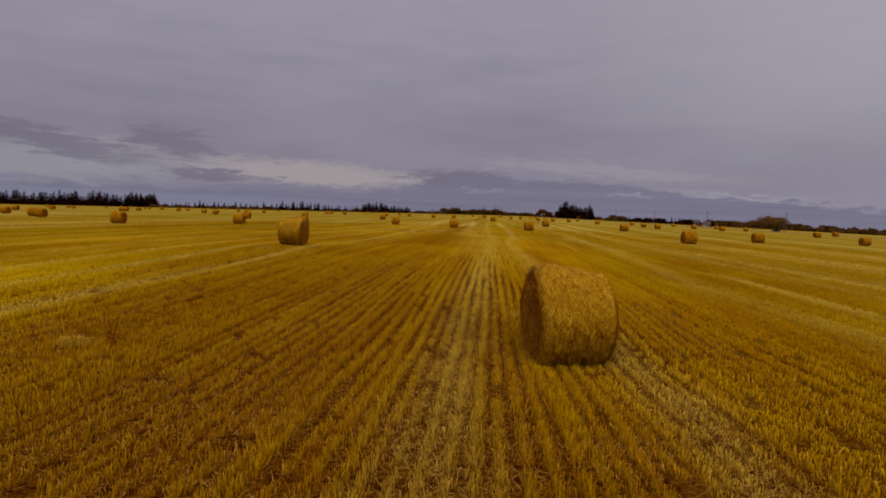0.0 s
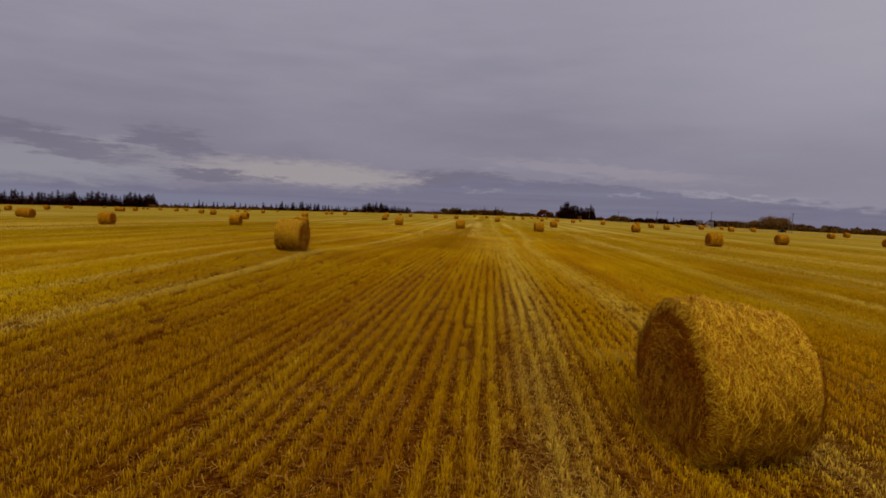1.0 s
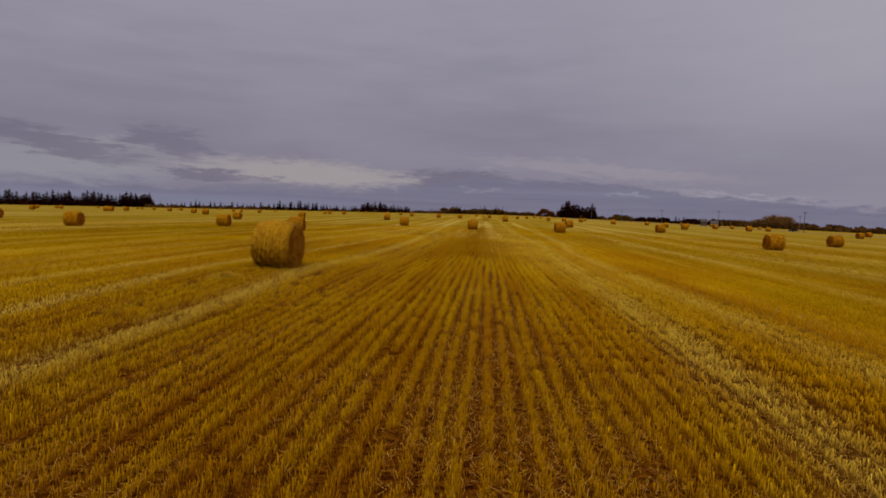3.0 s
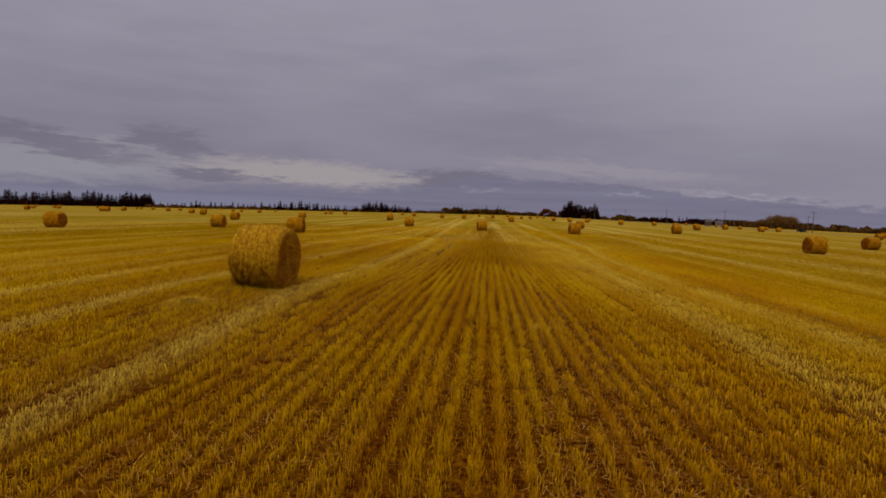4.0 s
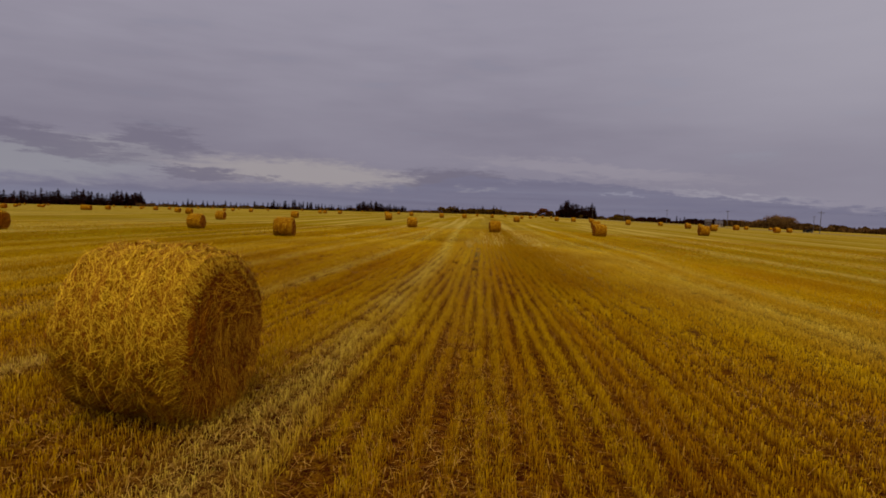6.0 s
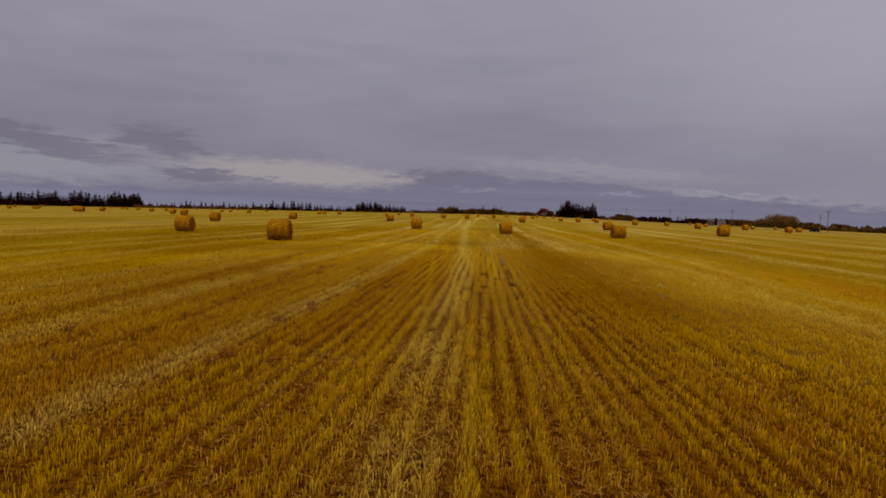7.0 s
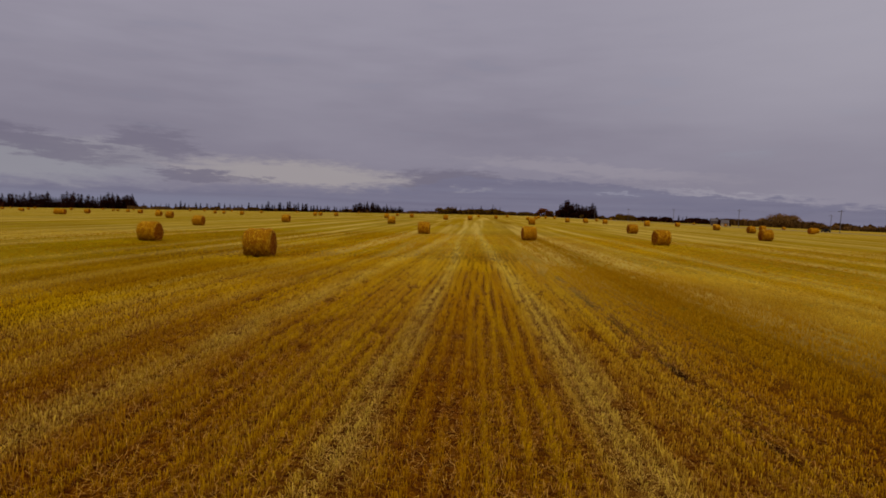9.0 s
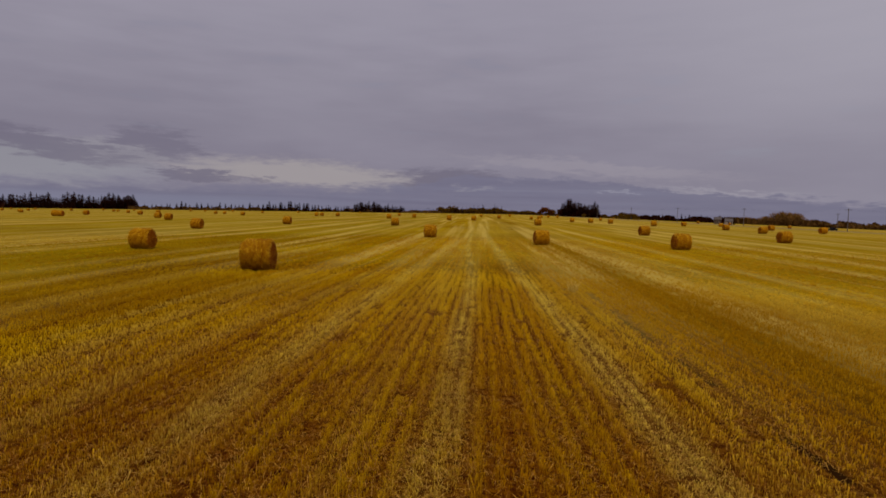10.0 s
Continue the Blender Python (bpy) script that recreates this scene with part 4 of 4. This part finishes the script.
spruces(SPRUCE, 17.6, 18.3, 560, 5, 4.0, 6.5)

OLIVE = [tree(shrub_meshes(60 + k, olive_mat, 650, size=0.072), "broadleaf_tree", "rounded olive-brown autumn broadleaf tree at the field edge", "tree", "broadleaf trees at the field edge") for k in range(3)]
TAN = [tree(shrub_meshes(70 + k, tan_mat, 1500, 0.6, 9, 0.032, 0.30), "bare_shrub", "large nearly bare tan-brown willow shrub at the field edge", "shrub", "bare shrubs at the field edge") for k in range(3)]


def shrubs(kinds, a, b, distance, count, low, high, spread=1.2):
    for n in range(count):
        d = a + (b - a) * (n + pick.uniform(0.1, 0.9)) / count
        plant(pick.choice(kinds), used, d, distance + pick.uniform(-25, 25), pick.uniform(low, high), pick.uniform(0.9, 1.3) * spread, pick.uniform(0, 6))


shrubs(OLIVE, -6.9, -1.0, 745, 20, 6.5, 10.5)
shrubs(OLIVE, -1.0, 2.4, 735, 9, 4.0, 6.5, 1.4)
RUST = tree(shrub_meshes(66, rust_mat, 900, size=0.06), "broadleaf_tree", "rounded rust-brown autumn broadleaf tree at the field edge", "tree", "broadleaf trees at the field edge")
plant(RUST, used, 3.0, 714, 12.5, 1.35, 1.0)
plant(RUST, used, 5.6, 725, 6.5, 1.5, 2.0)
plant(OLIVE[1], used, 3.6, 720, 8.5, 1.3, 2.0)
shrubs(OLIVE, 6.3, 7.6, 720, 4, 4.0, 6.0)
shrubs(OLIVE, 8.1, 9.2, 690, 3, 2.5, 3.5, 1.5)
shrubs(OLIVE, 9.2, 10.8, 612, 6, 5.0, 8.0)
shrubs(TAN, 21.3, 22.3, 790, 4, 9.0, 13.0)
shrubs(TAN, 22.3, 23.8, 785, 8, 15.0, 20.0, 1.0)
shrubs(TAN, 23.8, 24.9, 790, 4, 9.0, 14.0)
shrubs(TAN, 19.2, 21.4, 780, 7, 7.0, 11.0)
shrubs(TAN, 24.8, 40.0, 760, 30, 5.0, 9.0)

# low brush along the field edge
def brush(name, a, b, distance, count, low, high, mat, label):
    r = np.random.default_rng(int(a * 10) + 1000)
    deg, dist = np.radians(r.uniform(a, b, count)), distance + r.uniform(-14, 14, count)
    x, y = 0.6 + dist * np.sin(deg), 1.5 + dist * np.cos(deg)
    z = land(x, y) - 0.3
    h = r.uniform(low, high, count) * (0.6 + 0.8 * soft_noise(np.degrees(deg) * 10, 21, 3.0))
    w, f = h * r.uniform(0.15, 0.35, count), r.uniform(-0.8, 0.8, count)
    base = np.stack([x, y, z], -1)
    top = base + np.stack([r.normal(0, 0.25, count) * h, r.normal(0, 0.25, count) * h, h], -1)
    s = np.stack([np.cos(f) * w, np.sin(f) * w, 0 * w], -1)
    m = base * 0.45 + top * 0.55
    V = np.stack([base - s * 0.3, base + s * 0.3, m + s, top, m - s], 1).reshape(-1, 3)
    k = np.arange(count) * 5
    tri = np.concatenate([np.stack([k, k + 1, k + 2], -1), np.stack([k, k + 2, k + 4], -1), np.stack([k + 4, k + 2, k + 3], -1)])
    tagged(new(name, mesh_of(name, V, tri, mat)), label, "brush", kind="stuff")


BRUSH = "low brown autumn brush along the far field edge"
brush("edge_brush", -60, -33.3, 985, 3500, 4, 7.5, needle_mat, "dark undergrowth at the foot of the spruce wood")
brush("edge_brush", -34, -15, 930, 2600, 2.5, 5, brown_mat, BRUSH)
brush("edge_brush", -15, -10, 790, 700, 2, 4, brown_mat, BRUSH)
brush("edge_brush", -10.5, 3, 770, 2200, 2.0, 4.0, brown_mat, BRUSH)
brush("edge_brush", 3, 11, 750, 1200, 2.0, 4.0, brown_mat, BRUSH)
brush("edge_brush", 4.4, 7.7, 742, 420, 4.5, 8.0, needle_mat, "dark undergrowth between the spruces of a small copse")
brush("edge_brush", 10.5, 18.4, 745, 2600, 3.0, 5.5, needle_mat, "low dark spruce scrub along the far field edge")
brush("edge_brush", 18, 48, 770, 5200, 3.5, 7.0, brown_mat, BRUSH)

# ---- road, power line, farm ----
ROAD_A, ROAD_B = Vector((196.0, 40.0)), Vector((-10.0, 960.0))


def strip(name, half, lift, mat, label, category, drop=0.0):
    """A ribbon that follows the land, with sloping shoulders."""
    d = (ROAD_B - ROAD_A).normalized()
    s = Vector((d.y, -d.x))
    V = []
    steps = 120
    for k in range(steps + 1):
        p = ROAD_A.lerp(ROAD_B, k / steps)
        for off, up in ((-half - 1.4, -0.4), (-half, lift), (half, lift), (half + 1.4, -0.4)):
            q = p + s * off
            V.append((q.x, q.y, float(land(q.x, q.y)) + up))
    F = [(k * 4 + j, k * 4 + j + 1, k * 4 + j + 5, k * 4 + j + 4) for k in range(steps) for j in range(3)]
    tagged(new(name, mesh_of(name, np.array(V), np.array(F), mat)), label, category, kind="structure")


strip("verge", 6.0, 0.04, verge_mat, "strip of rough dry grass beside the road", "verge")
strip("road", 3.4, 0.14, road_mat, "dark gravel road on a low bank beyond the field", "road")


def utility_pole_meshes():
    bm = bmesh.new()
    tube(bm, (0, 0, -0.5), (0, 0, 10.0), 0.17, 0.11, 8)
    shaft = bm_mesh("shaft", bm, pole_mat)
    bm = bmesh.new()
    box(bm, (2.6, 0.12, 0.14), (0, 0.12, 9.3), 0.01)
    arm = bm_mesh("crossarm", bm, pole_mat)
    bm = bmesh.new()
    tube(bm, (0, 0, 0), (0, 0, 0.16), 0.05, 0.035, 8)
    cap = bm_mesh("insulator", bm, glass_mat)
    return shaft, arm, cap


def utility_pole():
    shaft, arm, cap = utility_pole_meshes()
    top = tagged(new("utility_pole"), "grey weathered wooden power pole with one crossarm", "utility pole", "power line poles")
    part("shaft", shaft, top)
    a = part("crossarm", arm, top)
    for x in (-1.15, -0.45, 1.15):
        part("insulator", cap, a).location = (x, 0.12, 9.37)
    return top


pole = utility_pole()
LINE = ((163.0, 164.0), (148.0, 231.0), (132.7, 298.0), (117.6, 365.2), (102.5, 432.4), (87.4, 499.6), (72.3, 566.8))
for n, (x, y) in enumerate(LINE + ((144.3, 326.7),)):
    ob = pole if n == 0 else copy_thing(pole, Matrix())
    tall = 0.85 if n == len(LINE) else 1.0
    ob.matrix_basis = pose(x, y, float(land(x, y)), 0, 0, 12.6) @ Matrix.Scale(tall, 4)
curve = bpy.data.curves.new("power_line", "CURVE")
curve.dimensions, curve.bevel_depth = "3D", 0.004
for off in (-1.15, -0.45, 1.15):
    pts = []
    for (xa, ya), (xb, yb) in zip(LINE[:-1], LINE[1:]):
        for k in range(8):
            f = k / 8
            x, y = xa + (xb - xa) * f, ya + (yb - ya) * f
            z = float(land(xa, ya)) * (1 - f) + float(land(xb, yb)) * f + 9.53 - 1.1 * 4 * f * (1 - f)
            pts.append((x + off * 0.976, y + off * 0.218, z, 1))
    sp = curve.splines.new("POLY")
    sp.points.add(len(pts) - 1)
    for p, co in zip(sp.points, pts):
        p.co = co
curve.materials.append(wire_mat)
tagged(new("power_line", curve), "thin sagging power line wires strung between the poles", "wire")


def farm_building(name, label, size, ridge, wall_mat, windows):
    """Walls, pitched roof with eaves, door and windows."""
    lx, ly, h = size
    top = tagged(new(name), label, "house" if "house" in name else "barn")
    bm = bmesh.new()
    v = [bm.verts.new(p) for p in ((-lx / 2, -ly / 2, -0.3), (lx / 2, -ly / 2, -0.3), (lx / 2, ly / 2, -0.3), (-lx / 2, ly / 2, -0.3),
                                   (-lx / 2, -ly / 2, h), (lx / 2, -ly / 2, h), (lx / 2, ly / 2, h), (-lx / 2, ly / 2, h), (-lx / 2, 0, ridge - 0.1), (lx / 2, 0, ridge - 0.1))]
    for f in ((0, 1, 5, 4), (2, 3, 7, 6), (1, 2, 6, 9, 5), (3, 0, 4, 8, 7)):
        bm.faces.new([v[k] for k in f])
    part("wall", bm_mesh("wall", bm, wall_mat), top)
    bm = bmesh.new()
    for sgn in (-1, 1):
        a = math.atan2(ridge - h, ly / 2)
        ln = math.hypot(ridge - h, ly / 2) + 0.5
        m = Matrix.Translation((0, sgn * (ly / 4 + 0.2), (ridge + h) / 2 - 0.12)) @ Matrix.Rotation(-sgn * a, 4, "X")
        bmesh.ops.create_cube(bm, size=1.0, matrix=m @ Matrix.Diagonal((lx + 0.8, ln, 0.14, 1)))
    part("roof", bm_mesh("roof", bm, roof_mat), top)
    for k in range(windows):
        x = -lx / 2 + lx * (k + 0.7) / (windows + 0.6)
        bm = bmesh.new()
        box(bm, (1.2, 0.08, 1.3), (x, -ly / 2 - 0.03, 1.6))
        w = part("window", bm_mesh("window", bm, white_mat), top)
        bm = bmesh.new()
        box(bm, (1.0, 0.04, 1.1), (x, -ly / 2 - 0.07, 1.6))
        part("pane", bm_mesh("pane", bm, glass_mat), w)
    bm = bmesh.new()
    box(bm, (1.0, 0.08, 2.1), (lx / 2 - 1.0, -ly / 2 - 0.03, 1.05))
    part("door", bm_mesh("door", bm, barn_mat), top)
    return top


def set_down(ob, x, y, yaw):
    ob.matrix_basis = pose(x, y, float(land(x, y)), 0, 0, yaw)


set_down(farm_building("farm_house", "small pale farm house with a dark pitched roof", (5.2, 6.5, 2.5), 4.6, white_mat, 1), 163.5, 508.0, -14)
set_down(farm_building("barn", "dark wooden barn with a pitched roof beside the house", (4.4, 4.5, 3.6), 5.4, barn_mat, 1), 154.5, 506.0, -8)


def parked_car():
    top = tagged(new("car"), "dark car on the road beyond the field", "car")
    bm = bmesh.new()
    box(bm, (4.5, 1.75, 0.62), (0, 0, 0.62), 0.12)
    box(bm, (2.5, 1.55, 0.55), (-0.2, 0, 1.18), 0.2)
    body = part("body", bm_mesh("body", bm, car_mat, True), top)
    for y in (-0.79, 0.79):
        bm = bmesh.new()
        box(bm, (2.0, 0.03, 0.32), (-0.2, y, 1.2), 0.01)
        part("side_window", bm_mesh("side_window", bm, glass_mat), body)
    for x in (-1.4, 1.4):
        for y in (-0.8, 0.8):
            bm = bmesh.new()
            tube(bm, (x, y - 0.1, 0.32), (x, y + 0.1, 0.32), 0.32, 0.32, 18)
            part("wheel", bm_mesh("wheel", bm, tyre_mat), top)
    return top


car = parked_car()
car.matrix_basis = pose(134.9, 313.0, float(land(134.9, 313.0)) + 0.14, 0, 0, 102.6)
